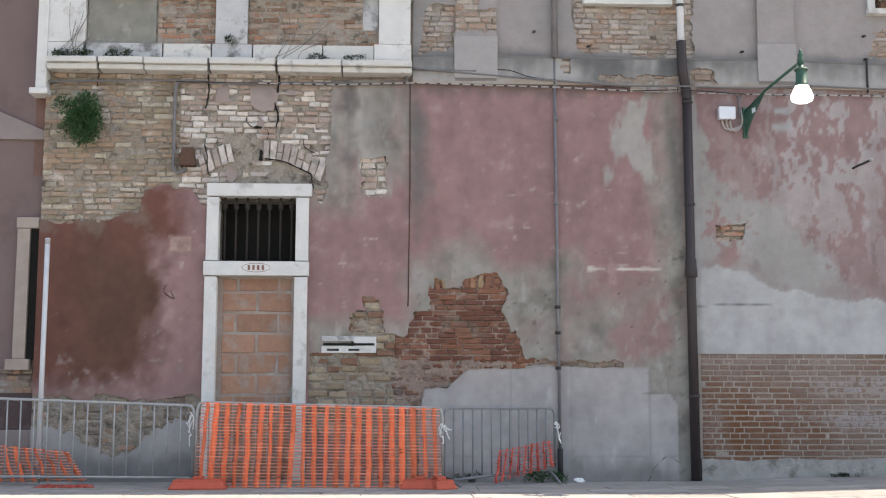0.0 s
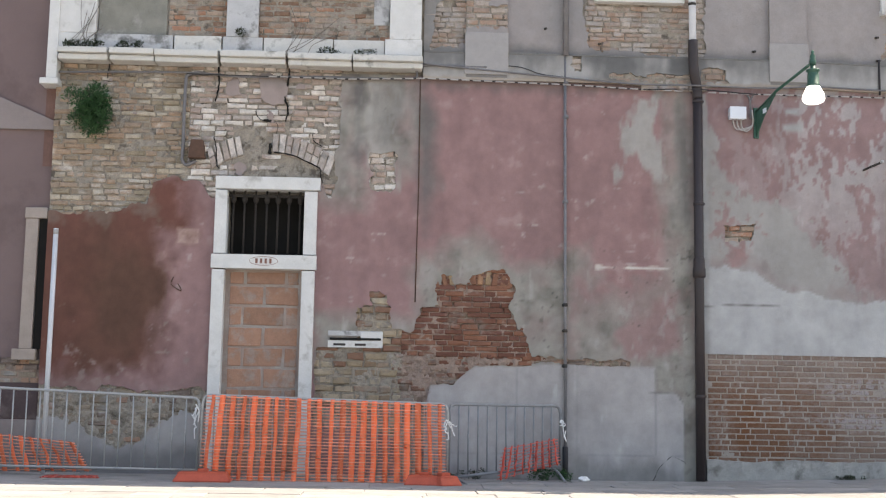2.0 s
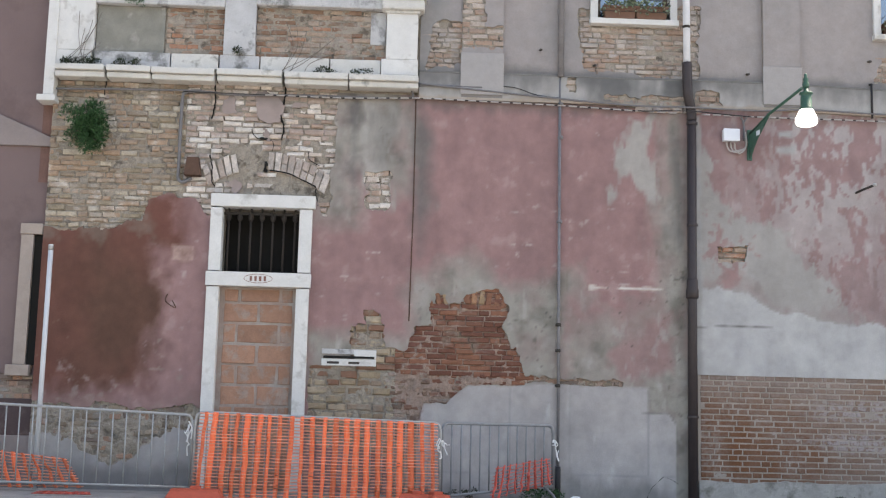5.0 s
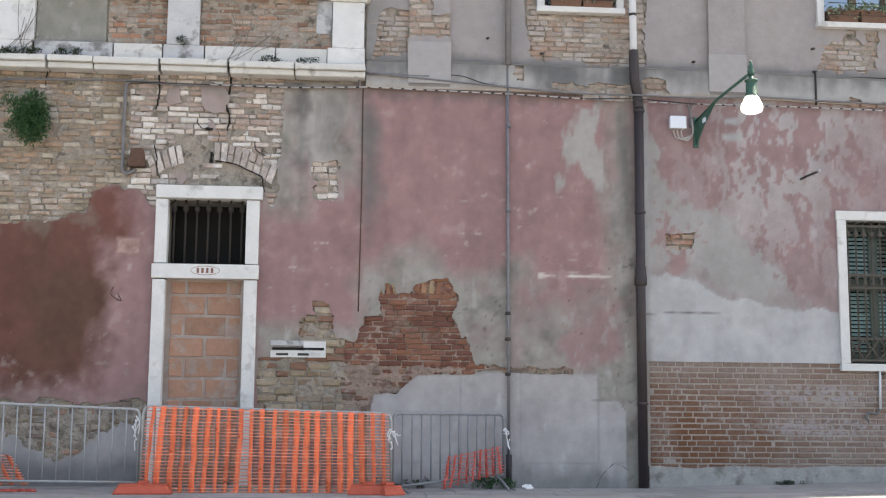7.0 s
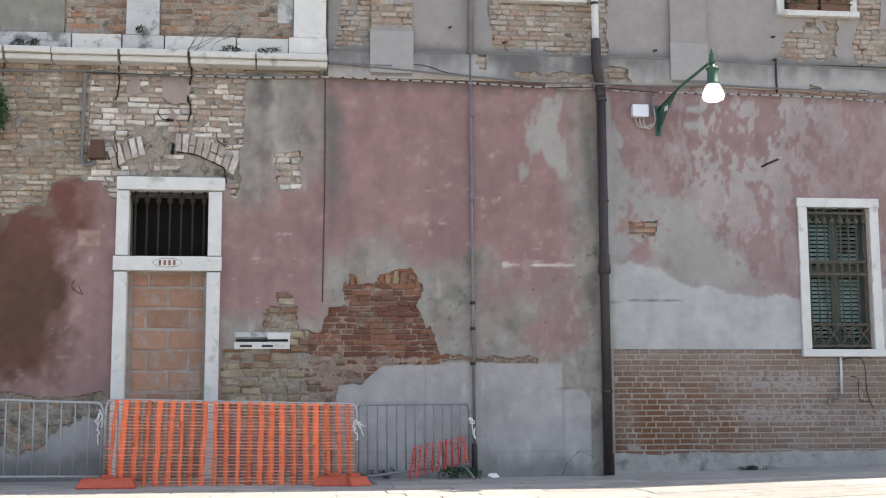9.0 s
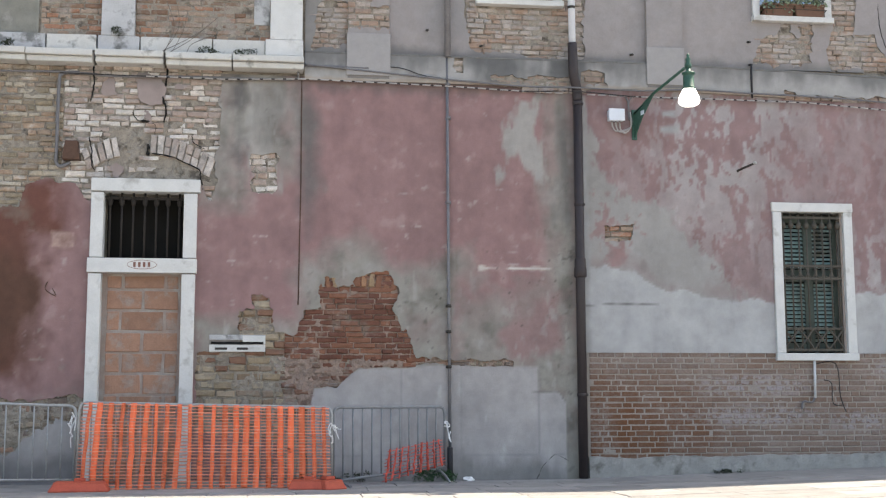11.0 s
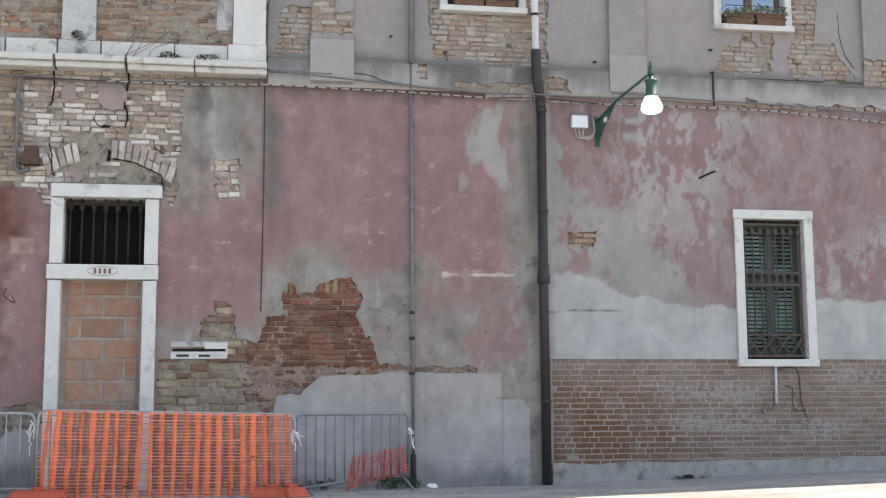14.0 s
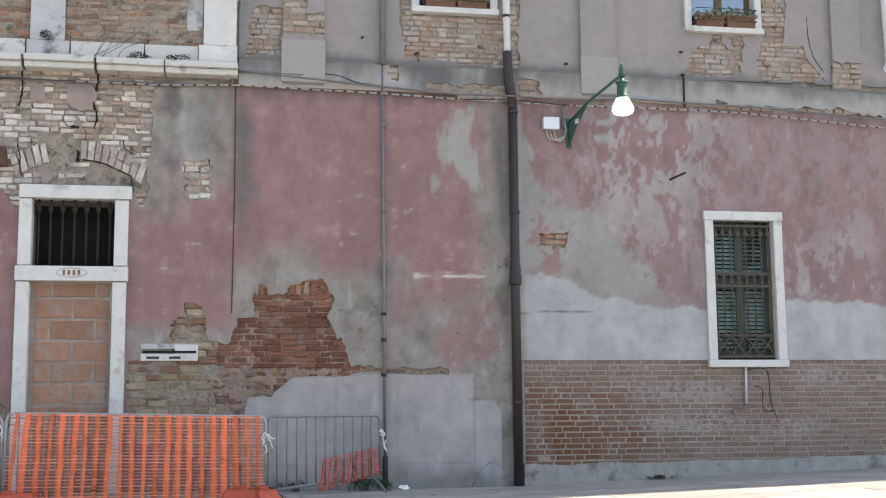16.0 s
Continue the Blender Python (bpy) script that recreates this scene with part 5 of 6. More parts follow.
own(joined("filling_bricks", fill, M_ORANGE_BRICK, par, "orange and grey bricks filling the parapet"), par)
own(boxed("plaster_patch", -1.39, -0.64, Y - 0.045, Y, 4.765, 5.3, M_COAT_DARK, par, 0.01), par)
own(boxed("plaster_patch", 1.64, 1.815, Y - 0.045, Y, 4.95, 5.33, M_STONE_GREY, par, 0.01), par)
# corner stone at the end of the terrace
own(boxed("corner_post", -1.91, -1.795, Y - 0.12, Y + 0.1, 4.24, 5.9, M_STONE, par, 0.01), par)
own(boxed("corner_foot", -1.97, -1.77, Y - 0.14, Y + 0.1, 4.17, 4.238, M_STONE, par, 0.01), par)


# ---- downpipes and conduits ----
drain = thing("downpipe", "dark brown downpipe with a white upper length", "downpipe", (5.27, Y - 0.07, 0.0))
own(rod("lower_pipe", [(5.25, Y - 0.08, 0.02), (5.25, Y - 0.08, 4.2)], 0.052, M_BROWN_PIPE, drain, 16), drain)
own(rod("upper_pipe", bend([(5.25, Y - 0.08, 4.2), (5.24, Y - 0.08, 4.35), (5.2, Y - 0.12, 4.5), (5.19, Y - 0.12, 4.85)], 5), 0.055, M_BROWN_PIPE, drain, 16), drain)
own(rod("white_pipe", [(5.19, Y - 0.12, 4.83), (5.17, Y - 0.12, 8.3)], 0.04, M_WHITE_PIPE, drain, 14), drain)
own(part("collar", lathe(bmesh.new(), [(0.056, 0), (0.07, 0.01), (0.07, 0.09), (0.062, 0.12), (0.062, 0.2), (0.056, 0.22)], (5.25, Y - 0.08, 2.2), 18), M_BROWN_PIPE, drain), drain)
for z in (0.9, 3.0, 4.15):
    bm = lathe(bmesh.new(), [(0.056, 0), (0.058, 0.004), (0.058, 0.03), (0.056, 0.034)], (5.25, Y - 0.08, z), 18)
    block(bm, 5.29, 5.315, Y - 0.09, Y + 0.01, z + 0.005, z + 0.03)
    own(part("bracket", bm, M_BROWN_PIPE, drain), drain)
for z in (5.25, 6.4):
    own(part("bracket", lathe(bmesh.new(), [(0.043, 0), (0.045, 0.004), (0.045, 0.026), (0.043, 0.03)], (5.185, Y - 0.12, z), 16), M_IRON, drain), drain)

cond = thing("conduit_pipe", "thin grey steel conduit running up the pink wall", "pipe", (3.78, Y - 0.03, 0.0))
own(rod("pipe", [(3.8, Y - 0.035, 0.3), (3.79, Y - 0.035, 2.0), (3.775, Y - 0.035, 4.7)], 0.017, M_GREY_PIPE, cond, 10), cond)
own(rod("foot_pipe", [(3.8, Y - 0.04, 0.02), (3.8, Y - 0.04, 0.36)], 0.03, M_CABLE_DARK, cond, 12), cond)
own(rod("upper_pipe", [(3.78, Y - 0.06, 4.66), (3.78, Y - 0.06, 8.3)], 0.035, M_GREY_PIPE, cond, 12), cond)
for z in (1.2, 1.58, 1.86, 3.0, 3.95, 4.33):
    bm = lathe(bmesh.new(), [(0.018, 0), (0.026, 0.003), (0.026, 0.035), (0.018, 0.038)], (3.79, Y - 0.035, z), 12)
    block(bm, 3.76, 3.82, Y - 0.02, Y + 0.003, z + 0.004, z + 0.032)
    own(part("clip", bm, M_IRON if z < 2 else M_GREY_PIPE, cond), cond)

white = thing("white_downpipe", "white painted downpipe beside the far pilaster", "downpipe", (9.9, Y - 0.06, 5.0))
own(rod("pipe", [(9.92, Y - 0.08, 5.0), (9.84, Y - 0.08, 8.3)], 0.04, M_WHITE_PIPE, white, 12), white)
own(rod("elbow", bend([(9.92, Y - 0.08, 5.02), (9.92, Y - 0.08, 4.95), (9.93, Y + 0.01, 4.88)], 4), 0.042, M_WHITE_PIPE, white, 12), white)

# thin dark rod added to draw the shade of a plaster groove
crack = thing("wall_rod", "groove running up the plaster, its shade drawn as a thin dark rod", "rod", (2.175, Y, 1.7))
own(rod("rod", [(2.16, Y - 0.006, 1.88), (2.175, Y - 0.006, 3.2), (2.17, Y - 0.006, 4.36)], 0.006, M_RUST, crack, 6), crack)

# ---- street lamp on its bracket ----
lamp = thing("street_lamp", "lit street lamp on a green iron wall bracket", "street lamp", (5.92, Y, 3.95))
# built at the wall, then turned as a whole a little along the street
lamp.rotation_euler = (0, 0, radians(9.5))
LX, OUT = 5.92, 1.3
arm = [(LX, Y - 0.02, 4.08), (LX, Y - 0.5, 4.2), (LX, Y - 1.22, 4.29)]
own(rod("arm", arm, 0.016, M_GREEN, lamp, 12), lamp)
bm = bmesh.new()
tri = [(LX, Y - 0.01, 3.79), (LX, Y - 0.01, 4.1), (LX, Y - 0.5, 4.185), (LX, Y - 0.2, 3.98)]
lo = [bm.verts.new((x - 0.006, y, z)) for x, y, z in tri]
hi = [bm.verts.new((x + 0.006, y, z)) for x, y, z in tri]
bm.faces.new(lo)
bm.faces.new(hi[::-1])
for k in range(4):
    bm.faces.new((lo[k], hi[k], hi[(k + 1) % 4], lo[(k + 1) % 4]))
own(part("bracket_web", bm, M_GREEN, lamp), lamp)
own(boxed("wall_plate", LX - 0.03, LX + 0.03, Y - 0.02, Y + 0.002, 3.78, 4.13, M_GREEN, lamp, 0.006), lamp)
own(boxed("tag", LX - 0.012, LX - 0.007, Y - 0.28, Y - 0.2, 4.02, 4.07, M_BOX, lamp), lamp)
LZ = 4.29
own(part("finial", lathe(bmesh.new(), [(0.03, -0.02), (0.035, 0.02), (0.02, 0.05), (0.03, 0.07), (0.012, 0.1), (0.018, 0.115), (0.004, 0.14)], (LX, Y - OUT, LZ), 14), M_GREEN, lamp), lamp)
hood = own(part("hood", lathe(bmesh.new(), [(0.066, -0.245), (0.068, -0.23), (0.058, -0.22), (0.055, -0.11), (0.05, -0.095), (0.068, -0.085), (0.068, -0.07), (0.025, -0.055), (0.025, -0.02)], (LX, Y - OUT, LZ), 24), M_GREEN, lamp), lamp)
part("glass_bowl", lathe(bmesh.new(), [(0.02, -0.422), (0.07, -0.418), (0.1, -0.402), (0.113, -0.372), (0.108, -0.335), (0.085, -0.285), (0.066, -0.246)], (LX, Y - OUT, LZ), 28), M_LAMP, hood, "glowing white glass bowl")

jb = thing("junction_box", "white plastic junction box with looping cables", "junction box", (5.72, Y, 4.06))
own(boxed("box", 5.61, 5.785, Y - 0.085, Y + 0.002, 3.985, 4.115, M_BOX, jb, 0.012), jb)
own(boxed("lid", 5.605, 5.79, Y - 0.1, Y - 0.086, 3.98, 4.12, M_BOX, jb, 0.006), jb)
for k in range(3):
    x = 5.65 + k * 0.045
    own(rod("cable", bend([(x, Y - 0.05, 3.99), (x + 0.01, Y - 0.05, 3.92 - 0.012 * k), (x + 0.06, Y - 0.05, 3.87 - 0.01 * k), (5.875, Y - 0.03, 3.93), (5.87, Y - 0.03, 4.1)], 6), 0.008, M_LASH, jb, 6), jb)
own(rod("cable", bend([(5.855, Y - 0.03, 4.0), (5.85, Y - 0.03, 4.2), (5.82, Y - 0.03, 4.27)], 5), 0.01, M_CABLE, jb, 6), jb)
own(rod("cable", bend([(5.85, Y - 0.03, 4.18), (5.87, Y - 0.03, 4.24), (5.9, Y - 0.03, 4.28)], 5), 0.008, M_CABLE, jb, 6), jb)

hook = thing("wall_hook", "rusty iron hook standing out of the plaster", "hook", (7.22, Y, 3.48))
own(rod("shaft", [(7.12, Y + 0.02, 3.45), (7.16, Y - 0.08, 3.47), (7.24, Y - 0.22, 3.5)], 0.014, M_IRON, hook, 8), hook)
own(part("eye", lathe(bmesh.new(), [(0.008, -0.02), (0.022, -0.01), (0.022, 0.012), (0.008, 0.02)], (7.245, Y - 0.23, 3.505), 10), M_STEEL, hook), hook)


# ---- cables along the facade ----
def cable(name, label, points, radius, material, steps=8):
    c = thing(name, label, "cable", points[0])
    own(rod("line", bend(points, steps), radius, material, c, 6), c)
    return c


cable("cable", "grey cable slung along the wall below the ledge", [(-1.84, Y - 0.03, 4.33), (-0.4, Y - 0.03, 4.36), (0.2, Y - 0.03, 4.33), (1.0, Y - 0.03, 4.35), (1.9, Y - 0.03, 4.35), (2.12, Y - 0.03, 4.37), (2.19, Y - 0.05, 4.5), (2.9, Y - 0.06, 4.5)], 0.012, M_CABLE)
cable("cable", "thin grey cable sagging across the string course", [(2.2, Y - 0.07, 4.52), (2.7, Y - 0.07, 4.48), (3.78, Y - 0.07, 4.4), (4.6, Y - 0.07, 4.35), (5.24, Y - 0.15, 4.33), (6.0, Y - 0.07, 4.34), (6.6, Y - 0.07, 4.37), (7.3, Y - 0.07, 4.35), (8.4, Y - 0.07, 4.32), (9.6, Y - 0.07, 4.25), (11.5, Y - 0.07, 4.18)], 0.01, M_CABLE)
cable("cable", "thin dark cable looping to a nail", [(2.6, Y - 0.06, 4.5), (3.2, Y - 0.06, 4.52), (3.5, Y - 0.06, 4.44), (3.78, Y - 0.06, 4.41)], 0.005, M_CABLE_DARK)
run = [(-0.4, 4.345), (0.6, 4.335), (1.4, 4.33), (2.2, 4.36), (3.0, 4.345), (3.8, 4.33), (4.6, 4.3), (5.2, 4.285), (6.0, 4.275), (7.0, 4.275), (8.0, 4.265), (9.0, 4.2), (10.0, 4.13), (11.5, 4.05)]
cable("cable", "dark cable with pale lashings along the wall", [(x, Y - (0.16 if 5.1 < x < 5.4 else 0.04), z) for x, z in run], 0.0065, M_CABLE_DARK, 6)
lash = thing("cable_lashing", "pale wrappings on the dark cable", "lashing", (0, Y, 4.3))
bm = bmesh.new()
x = 0.5
while x < 11.3:
    if not 5.12 < x < 5.36:
        z0, z1 = (float(np.interp(x + s, [p[0] for p in run], [p[1] for p in run])) for s in (0, 0.085))
        tube(bm, [(x, Y - 0.045, z0), (x + 0.09, Y - 0.045, z1)], 0.0085, 6)
    x += 0.125
own(part("wrappings", bm, M_LASH, lash), lash)
tagged(lash, kind="stuff")
cable("cable", "thin black cable hanging from a bracket", [(7.31, Y - 0.055, 4.7), (7.31, Y - 0.055, 4.3)], 0.012, M_CABLE_DARK, 2)
cable("conduit_loop", "grey conduit running down the bare brick to a lamp box", [(-0.2, Y - 0.02, 4.36), (-0.38, Y - 0.02, 4.34), (-0.41, Y - 0.02, 4.2), (-0.41, Y - 0.02, 3.5), (-0.41, Y - 0.02, 3.38), (-0.36, Y - 0.02, 3.33), (-0.26, Y - 0.02, 3.38)], 0.02, M_CABLE)
lb = thing("wall_box", "rusty brown metal box on the brickwork", "box", (-0.25, Y, 3.5))
bm = block(bmesh.new(), -0.34, -0.16, Y - 0.1, Y + 0.02, 3.4, 3.6, 0.008)
for v in bm.verts:
    if v.co.z > 3.5:
        v.co.x = -0.25 + (v.co.x + 0.25) * 0.72
own(part("box", bm, M_RUST, lb), lb)

# ---- letter slot ----
slot = thing("letter_slot", "white stone letter slot plate set in the rubble", "letter box", (1.53, Y, 1.46))
own(boxed("plate", 1.23, 1.82, Y - 0.012, Y + 0.05, 1.375, 1.45, M_STONE, slot, 0.005), slot)
own(boxed("plate", 1.23, 1.82, Y - 0.012, Y + 0.05, 1.5, 1.555, M_STONE_GREY, slot, 0.005), slot)
own(boxed("plate", 1.58, 1.82, Y - 0.016, Y + 0.05, 1.452, 1.545, M_STONE, slot, 0.005), slot)
# black box coloured as the shade inside the slit
own(boxed("slit", 1.25, 1.8, Y - 0.018, Y + 0.03, 1.455, 1.48, M_INNER_SHADE, slot), slot)
own(boxed("slit", 1.29, 1.42, Y - 0.014, Y + 0.03, 1.395, 1.42, M_IRON, slot), slot)
own(boxed("slit", 1.52, 1.64, Y - 0.014, Y + 0.03, 1.395, 1.42, M_IRON, slot), slot)

# ---- tall pole behind the barrier ----
pole = thing("pole", "tall white painted steel pole", "pole", (-1.65, 8.2, 0.0))
rod("shaft", [(0, 0, 0.0), (0.0, 0, 2.56)], 0.026, M_POLE, pole, 14)
part("cap", lathe(bmesh.new(), [(0.027, 0), (0.028, 0.05), (0.016, 0.06)], (0, 0, 2.5), 14), M_STEEL, pole)
part("base_plate", block(bmesh.new(), -0.08, 0.08, -0.08, 0.08, 0.0, 0.012, 0.003), M_STEEL, pole)


# ---- crowd barriers ----
def barrier(label, a, b, low, top, count, r=0.015, group="steel barriers", steel=None):
    """A steel barrier from a to b on the ground. low: height of the lower rail at both ends; top: height of the upper."""
    steel = steel or M_STEEL
    a, b = Vector((*a, float(rise(a[0])))), Vector((*b, float(rise(b[0]))))
    p = thing("barrier", label, "barrier", (a + b) / 2, group)
    o = (a + b) / 2
    u = (b - a)
    def at(s, z):
        return a + u * s - o + Vector((0, 0, z))
    c = 0.07 / u.length
    lowz = lambda s: low[0] + (low[1] - low[0]) * s
    topz = lambda s: top[0] + (top[1] - top[0]) * s
    rod("hoop", [at(0, lowz(0))] + bend([at(0, topz(0) - 0.08), at(c * 0.3, topz(0) - 0.02), at(c, topz(0))], 4) + bend([at(1 - c, topz(1)), at(1 - c * 0.3, topz(1) - 0.02), at(1, topz(1) - 0.08)], 4) + [at(1, lowz(1))], r, steel, p, 10)
    rod("lower_rail", [at(0, lowz(0)), at(1, lowz(1))], r * 0.9, steel, p, 8)
    for k in range(count):
        s = (k + 1) / (count + 1)
        rod("bar", [at(s, lowz(s)), at(s, topz(s))], r * 0.55, steel, p, 6)
    side = u.cross(Vector((0, 0, 1))).normalized() * 0.22
    for s in (0.06, 0.94):
        rod("foot", bend([at(s, 0.012) - side, at(s, lowz(s) * 0.8), at(s, 0.012) + side], 4), r * 0.8, steel, p, 8)
    return p


barrier("galvanised steel crowd barrier standing before the wall", (-2.45, 7.95), (-0.03, 7.98), (0.1, 0.08), (0.89, 0.81), 17)
barrier("galvanised steel crowd barrier wrapped in orange net", (0.06, 7.62), (2.5, 7.62), (0.07, 0.06), (0.84, 0.79), 20)
barrier("short galvanised barrier standing at an angle to the wall", (2.52, 7.68), (3.72, 8.28), (0.06, 0.17), (0.79, 0.79), 11, 0.016, steel=M_STEEL_DULL)


def net(name, label, corner, material, strips, strands, seed, wave=0.02, strip=0.046, strand=0.009):
    """A plastic safety net between four corners (x, y, z): low left, low right, top right, top left; flat straps woven with thin strands, each with thickness."""
    r = random.Random(seed)
    c = [Vector(p) for p in corner]
    o = (c[0] + c[1]) / 2
    p = thing(name, label, "safety net", o)
    def at(s, t):
        q = c[0].lerp(c[1], s).lerp(c[3].lerp(c[2], s), t) - o
        w = wave * (value_noise(s * 3 + seed, t * 1.5, 0.25, seed) + 0.5 * value_noise(s * 3, t, 0.08, seed + 1))
        return q + Vector((0.4 * float(w), float(w), 0.3 * float(w) * t))
    width = (c[1] - c[0]).length
    for k in range(strips):
        s = (k + 0.5 + r.uniform(-0.07, 0.07)) / strips
        lean = r.uniform(-0.16, 0.16) / strips
        half = strip / 2 / width * r.uniform(0.65, 1.2)
        bm = bmesh.new()
        rows = [(at(s - half + lean * (t - 0.5), t), at(s + half + lean * (t - 0.5), t)) for t in [i / 12 for i in range(13)]]
        v = [[bm.verts.new(q + Vector((0, d, 0))) for q in row for d in (0, 0.004)] for row in rows]
        for m, n in zip(v, v[1:]):
            for i, j in ((0, 2), (2, 3), (3, 1), (1, 0)):
                bm.faces.new((m[i], m[j], n[j], n[i])).smooth = True
        part("strap", bm, material, p)
    for k in range(strands):
        t = (k + 0.5) / strands
        bm = bmesh.new()
        tube(bm, [at(i / (strips * 2), t) + Vector((0, 0.004 if i % 2 else -0.002, 0)) for i in range(strips * 2 + 1)], strand / 2, 4)
        part("strand", bm, M_NET_PALE if material is M_NET else material, p)
    return p


net("safety_net", "bright orange plastic safety net hung over the barrier", [(0.05, 7.59, 0.0), (2.5, 7.59, -0.0), (2.47, 7.585, 0.79), (0.1, 7.585, 0.845)], M_NET, 22, 26, 2, 0.014, 0.054, 0.0125)
net("safety_net", "fallen orange safety net behind a steel barrier", [(-2.5, 8.05, 0.03), (-1.1, 8.0, 0.05), (-1.3, 8.02, 0.34), (-2.5, 8.06, 0.46)], M_NET, 12, 11, 5, 0.016, 0.05, 0.012)
net("safety_net", "faded red safety net sagging on the short barrier", [(3.02, 7.88, 0.02), (3.72, 8.24, 0.18), (3.68, 8.2, 0.46), (3.08, 7.86, 0.36)], M_NET_RED, 9, 9, 7, 0.03, 0.03, 0.008)
net("safety_net", "scrap of red net lying on the paving", [(-1.5, 7.5, 0.012), (-0.9, 7.55, 0.012), (-1.0, 7.75, 0.03), (-1.45, 7.72, 0.03)], M_NET_RED, 7, 4, 9, 0.02, 0.03)


def foot_block(x, y, w, turn):
    f = thing("ballast_block", "orange plastic ballast block on the paving", "ballast block", (x, y, 0), "ballast blocks")
    f.rotation_euler = (0, 0, radians(turn))
    bm = block(bmesh.new(), -w / 2, w / 2, -0.16, 0.16, 0.0, 0.1, 0.02)
    for v in bm.verts:
        if v.co.z > 0.05:
            v.co.x *= 0.86
            v.co.y *= 0.7
    part("body", bm, M_ORANGE, f)
    part("socket", block(bmesh.new(), -0.05, 0.05, -0.05, 0.05, 0.095, 0.13, 0.008), M_ORANGE, f)
    return f


foot_block(0.12, 7.42, 0.55, 4)
foot_block(2.28, 7.4, 0.38, -6)
foot_block(2.46, 7.36, 0.24, 30)

# white ties on the barrier ends
rng = random.Random(21)
for x, y, z in ((-0.02, 7.8, 0.72), (2.5, 7.57, 0.62), (3.73, 8.24, 0.64)):
    tie = thing("tape_tie", "white plastic tape knotted round the barrier end", "tie", (x, y, z), "tape ties")
    for k in range(4):
        pts = [(0, 0, 0)]
        for s in range(5):
            pts.append((pts[-1][0] + rng.uniform(-0.03, 0.03), rng.uniform(-0.03, 0.01), pts[-1][2] - rng.uniform(-0.03, 0.07) * (1 if k else 2)))
        rod("end", bend(pts, 4), 0.006, M_WHITE_TIE, tie, 5)

# ---- plants ----
rng = random.Random(31)
bush = thing("wall_bush", "green bush growing out of the bare brickwork", "bush", (-1.37, Y, 3.87))
bm = bmesh.new()
for k in range(9):
    tip = (rng.uniform(-0.18, 0.2), rng.uniform(-0.25, -0.08), rng.uniform(-0.2, 0.28))
    tube(bm, bend([(0, 0.04, -0.1), (tip[0] * 0.5, tip[1] * 0.6, tip[2] * 0.4 - 0.05), tip], 4), 0.006, 5)
part("stems", bm, M_TWIG, bush)
bm = bmesh.new()
for k in range(40):
    leaf_clump(bm, (rng.gauss(0.0, 0.085), rng.uniform(-0.2, -0.03), rng.gauss(0.0, 0.11)), (0.085, 0.08, 0.1), 230, rng, 0.034, -0.15, 0.13)
part("leaves", bm, M_LEAF, bush)


def tuft(x, y, z, w, h, material, count, name="weed_tuft", label="small tuft of dark weeds on the ledge"):
    p = thing(name, label, "weeds", (x, y, z), "weed tufts")
    bm = bmesh.new()
    for k in range(count):
        leaf_clump(bm, (rng.uniform(-w, w), rng.uniform(-0.05, 0.05), rng.uniform(0, h)), (0.045, 0.04, 0.035), 48, rng, 0.017, -0.1, 0.3)
    part("leaves", bm, material, p)


for x, w in ((-1.66, 0.1), (-1.42, 0.09), (-1.02, 0.14)):
    tuft(x, Y - 0.14, 4.585, w, 0.06, M_LEAF_DARK, 10)
tuft(0.2, Y - 0.12, 4.77, 0.07, 0.04, M_LEAF_DARK, 5)
tuft(1.12, Y - 0.15, 4.585, 0.12, 0.03, M_LEAF_DARK, 7)
tuft(1.5, Y - 0.15, 4.585, 0.16, 0.02, M_LEAF_DARK, 5)
tuft(-0.98, Y - 0.12, 5.3, 0.1, 0.1, M_LEAF, 9, label="green weeds growing over the parapet")
tuft(3.62, 8.3, 0.02, 0.2, 0.09, M_LEAF, 26, label="green weeds at the foot of the wall")
tuft(2.7, 8.3, 0.02, 0.2, 0.08, M_LEAF_DARK, 10, label="dark weeds at the foot of the wall")
tuft(6.9, 8.42, 0.05, 0.2, 0.03, M_LEAF_DARK, 8, label="dark weeds at the foot of the wall")
for x0, n in ((-1.55, 8), (0.85, 6)):
    tw = thing("dry_twigs", "dry bare creeper twigs on the parapet", "twigs", (x0, Y - 0.14, 4.585))
    for k in range(n):
        e = (rng.uniform(-0.15, 0.45), rng.uniform(-0.02, 0.03), rng.uniform(0.2, 0.65))
        rod("twig", bend([(rng.uniform(-0.2, 0.1), 0, 0.0), (e[0] * 0.4, 0.01, e[2] * 0.5), e], 4), 0.003, M_TWIG, tw, 4)
litter = thing("litter", "crumpled white paper at the foot of the wall", "litter", (3.98, 8.32, 0.0))
bm = bmesh.new()
bmesh.ops.create_icosphere(bm, subdivisions=2, radius=0.045)
for v in bm.verts:
    v.co = Vector((v.co.x * 1.3, v.co.y, max(v.co.z * 0.6 + 0.025, 0))) * rng.uniform(0.75, 1.2)
part("paper", bm, M_WHITE_TIE, litter)

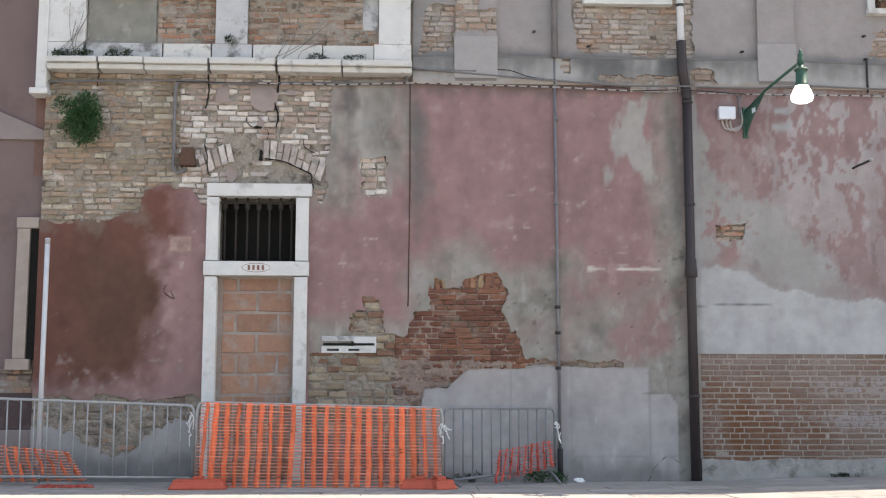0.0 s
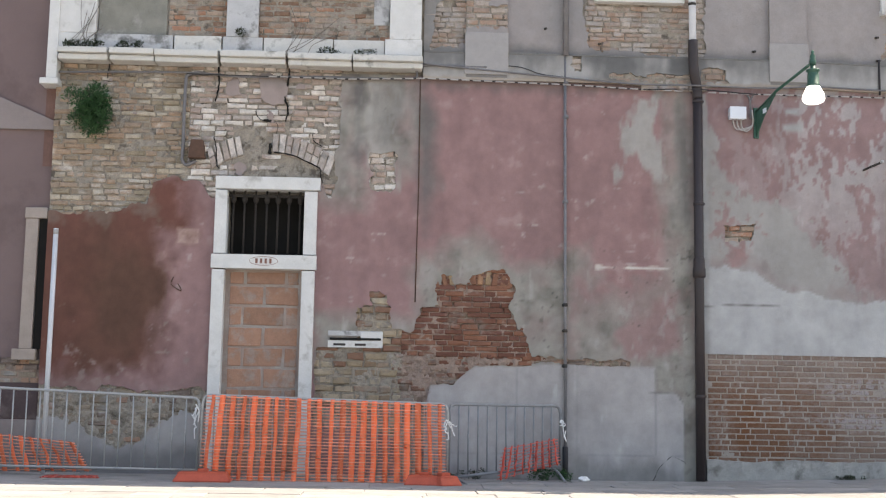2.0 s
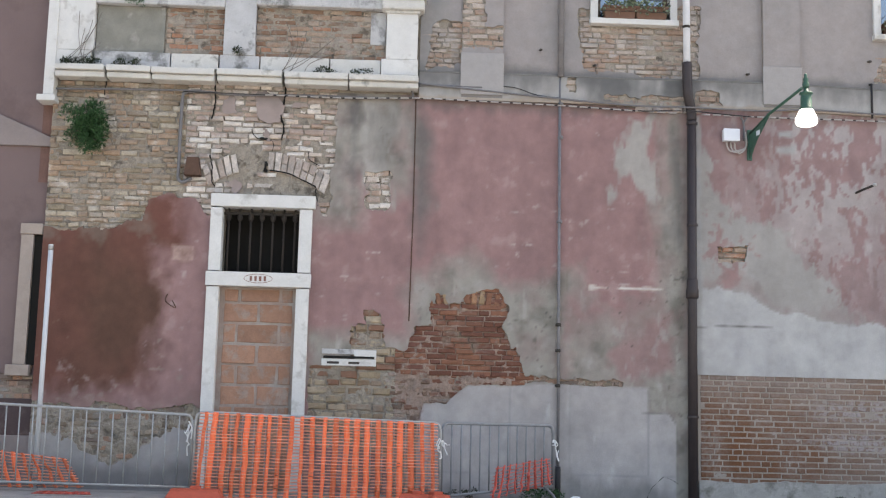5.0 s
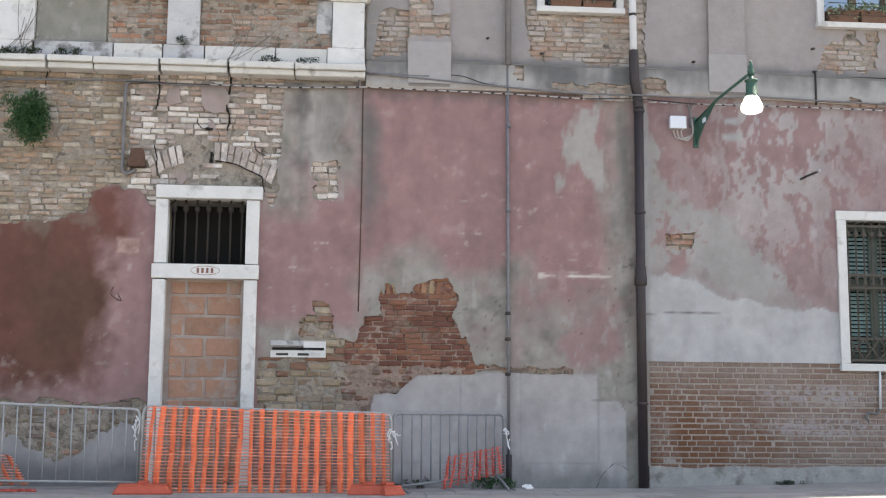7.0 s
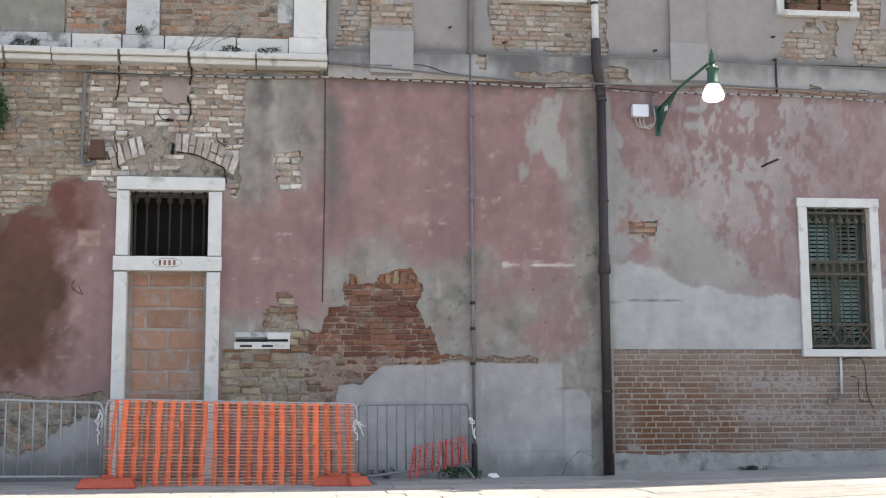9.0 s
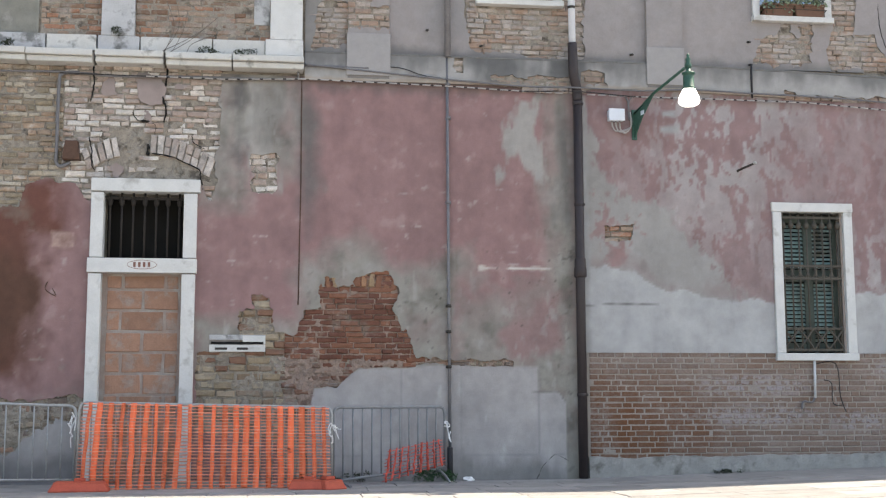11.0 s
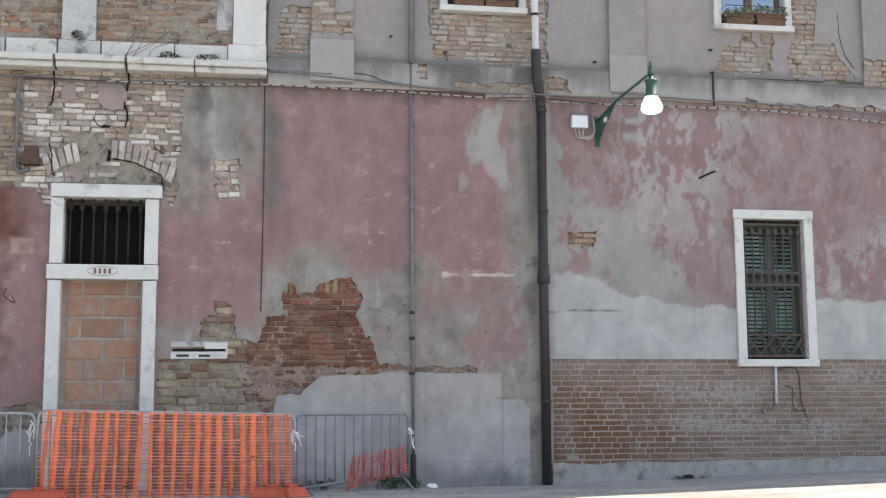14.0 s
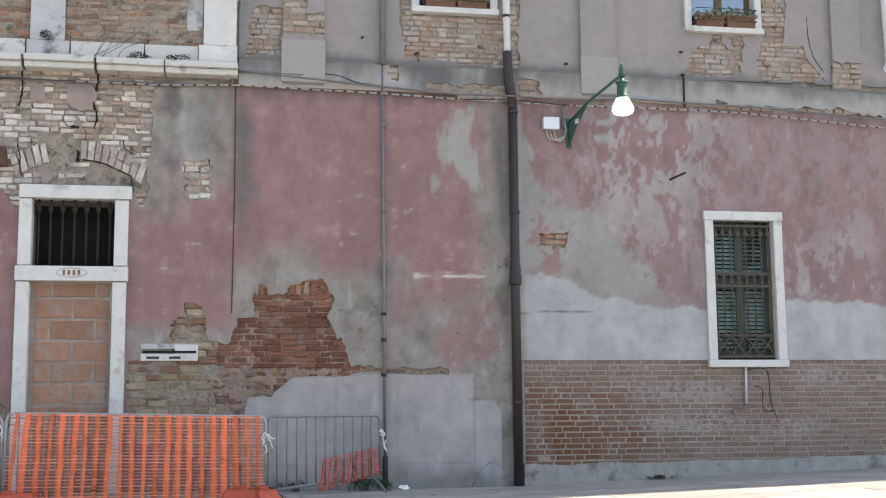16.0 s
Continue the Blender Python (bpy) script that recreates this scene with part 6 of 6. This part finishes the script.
# crack through the ledge and the brickwork, and a nail or two in the stucco
crk = thing("wall_crack", "dark open crack down the brickwork", "crack", (0.7, Y, 4.2), kind="structure")
for pts, wide, depth in (([(0.72, 4.45), (0.71, 4.3), (0.69, 4.12), (0.71, 3.98), (0.69, 3.84)], 0.015, 0.009), ([(-0.06, 4.45), (-0.06, 4.25), (-0.07, 4.05)], 0.013, 0.008), ([(-1.25, 4.45), (-1.27, 4.28)], 0.009, 0.008),
                         ([(0.53, 3.6), (0.54, 3.5), (0.56, 3.49)], 0.024, 0.01), ([(0.46, 3.855), (0.56, 3.85)], 0.02, 0.01), ([(0.58, 3.5), (0.77, 3.47), (0.95, 3.4), (1.08, 3.33), (1.1, 3.26), (1.13, 3.1)], 0.011, 0.004),
                         ([(-0.09, 3.66), (-0.05, 3.5), (-0.04, 3.36), (0.0, 3.3)], 0.009, 0.004), ([(0.6, 3.71), (0.61, 3.82), (0.42, 3.86), (0.36, 3.95)], 0.006, 0.008), ([(1.0, 3.72), (1.01, 3.63), (1.15, 3.56)], 0.007, 0.006),
                         ([(4.74, 0.0), (4.79, 0.1), (4.84, 0.17), (4.95, 0.28)], 0.007, 0.003), ([(4.95, 0.28), (5.05, 0.24), (5.12, 0.2)], 0.006, 0.003),
                         ([(8.92, 5.5), (8.94, 5.25), (9.0, 5.0), (9.1, 4.82)], 0.006, 0.004)):
    bm = bmesh.new()
    line = bend([(x + rng.uniform(-0.012, 0.012), Y + depth, z) for x, z in pts], 7)
    line = [p + Vector((rng.uniform(-0.005, 0.005), 0, 0)) for p in line]
    tube(bm, line, wide, 5, [wide * (0.45 + 0.5 * rng.random()) * (0.35 if k in (0, len(line) - 1) else 1) for k in range(len(line))])
    # near-black tube paints the shade inside the crack
    own(part("gap", bm, M_INNER_SHADE, crk), crk)
for x, z in ((3.55, 4.98), (5.9, 4.78), (7.3, 4.98), (4.16, 4.82), (7.31, 4.71)):
    nail = thing("wall_nail", "short dark iron stub in the stucco", "nail", (x, Y - 0.02, z), "wall nails")
    rod("stub", [(0, 0.04, 0), (0.01, -0.03, -0.015)], 0.014, M_IRON, nail, 6)
rh = thing("iron_hook", "thin rusty wire hook on the red plaster", "hook", (-0.45, Y, 2.02))
own(rod("wire", bend([(-0.45, Y - 0.01, 2.1), (-0.47, Y - 0.02, 2.02), (-0.36, Y - 0.02, 1.95), (-0.4, Y - 0.02, 2.03)], 4), 0.005, M_RUST, rh, 5), rh)
hose = thing("sill_pipe", "short grey pipe running down from the window sill", "pipe", (8.0, Y, 1.1))
own(rod("pipe", [(7.95, Y - 0.02, 1.3), (7.94, Y - 0.02, 0.88)], 0.015, M_POLE, hose, 8), hose)
own(rod("pipe", bend([(7.94, Y - 0.02, 0.89), (7.9, Y - 0.02, 0.83), (7.8, Y - 0.02, 0.84), (7.78, Y - 0.02, 0.76)], 5), 0.012, M_CABLE, hose, 6), hose)
own(rod("wire", bend([(7.95, Y - 0.02, 1.26), (8.2, Y - 0.02, 1.26), (8.24, Y - 0.02, 0.9), (8.3, Y - 0.02, 0.72)], 5), 0.006, M_CABLE_DARK, hose, 5), hose)
own(rod("wire", bend([(8.05, Y - 0.02, 1.08), (8.14, Y - 0.02, 1.04), (8.15, Y - 0.02, 0.82), (8.28, Y - 0.02, 0.8)], 5), 0.006, M_CABLE_DARK, hose, 5), hose)

# ---- single pieces: red bricks of the patch, brown bricks by the downpipe, paving slabs ----
rng = random.Random(17)


def pieces(name, laid, material, parent):
    for verts, faces in laid:
        link_mesh(name, verts, faces, material, parent)


low = lay(1.92, 3.6, 0.66, 1.3, 0.066, (0.08, 0.12, 0.18, 0.22), 0.015, seen_bare, Y + 0.02, rng, 0.011, 0.013)
pieces("brick", [b for b in low if b[0][0][0] + 0.5 * b[0][0][2] < 2.95], M_RUBBLE_PIECE, wall)
pieces("brick", [b for b in low if b[0][0][0] + 0.5 * b[0][0][2] >= 2.95]
       + lay(2.02, 3.46, 1.3, 2.26, 0.06, (0.12, 0.2, 0.24), 0.01, seen_bare, Y + 0.014, rng, 0.007, 0.008), M_RED_PIECE, wall)
pieces("brown_brick", lay(5.36, 6.75, 0.222, 1.385, 0.0617, (0.105, 0.205, 0.215), 0.0135, lambda x, z: True, Y + 0.01, rng, 0.0036, 0.0045), M_BROWN_PIECE, wall)

# soldier bricks of a lost flat arch over the red patch
for k in range(11):
    sx = 2.375 + 0.077 * k + rng.uniform(-0.006, 0.006)
    sz = 2.05 + 0.035 * math.sin(k * 0.31) + rng.uniform(-0.01, 0.01)
    if k not in (3, 4):
        v, f = brick_shape(sx, sx + 0.064, sz, sz + 0.145, Y + 0.006 + rng.uniform(-0.004, 0.004), Y + 0.05, rng, 0.009)
        lean = 0.05 * (k - 5)
        v = [(px + lean * (pz - sz), py, pz) for px, py, pz in v]
        link_mesh("brick", v, f, M_ARCH_PIECE, wall)

y = 8.46
while y > 5.0:
    d = rng.choice((0.32, 0.36, 0.42))
    x = -4.0 - rng.random()
    while x < 13:
        w = rng.uniform(0.55, 1.1)
        a, b = float(rise(x)), float(rise(x + w))
        lift = rng.uniform(0.005, 0.011)
        v = []
        for inset, up_ in ((0.004, -0.02), (0.004, lift - 0.004), (0.01, lift)):
            v += [(x + inset, y - d + inset, a + up_), (x + w - inset, y - d + inset, b + up_), (x + w - inset, y - inset, b + up_), (x + inset, y - inset, a + up_)]
        link_mesh("paving_slab", v, [(8, 9, 10, 11)] + [f for k in range(4) for f in ((k, (k + 1) % 4, 4 + (k + 1) % 4, 4 + k), (4 + k, 4 + (k + 1) % 4, 8 + (k + 1) % 4, 8 + k))], M_PAVING, ground)
        x += w
    y -= d
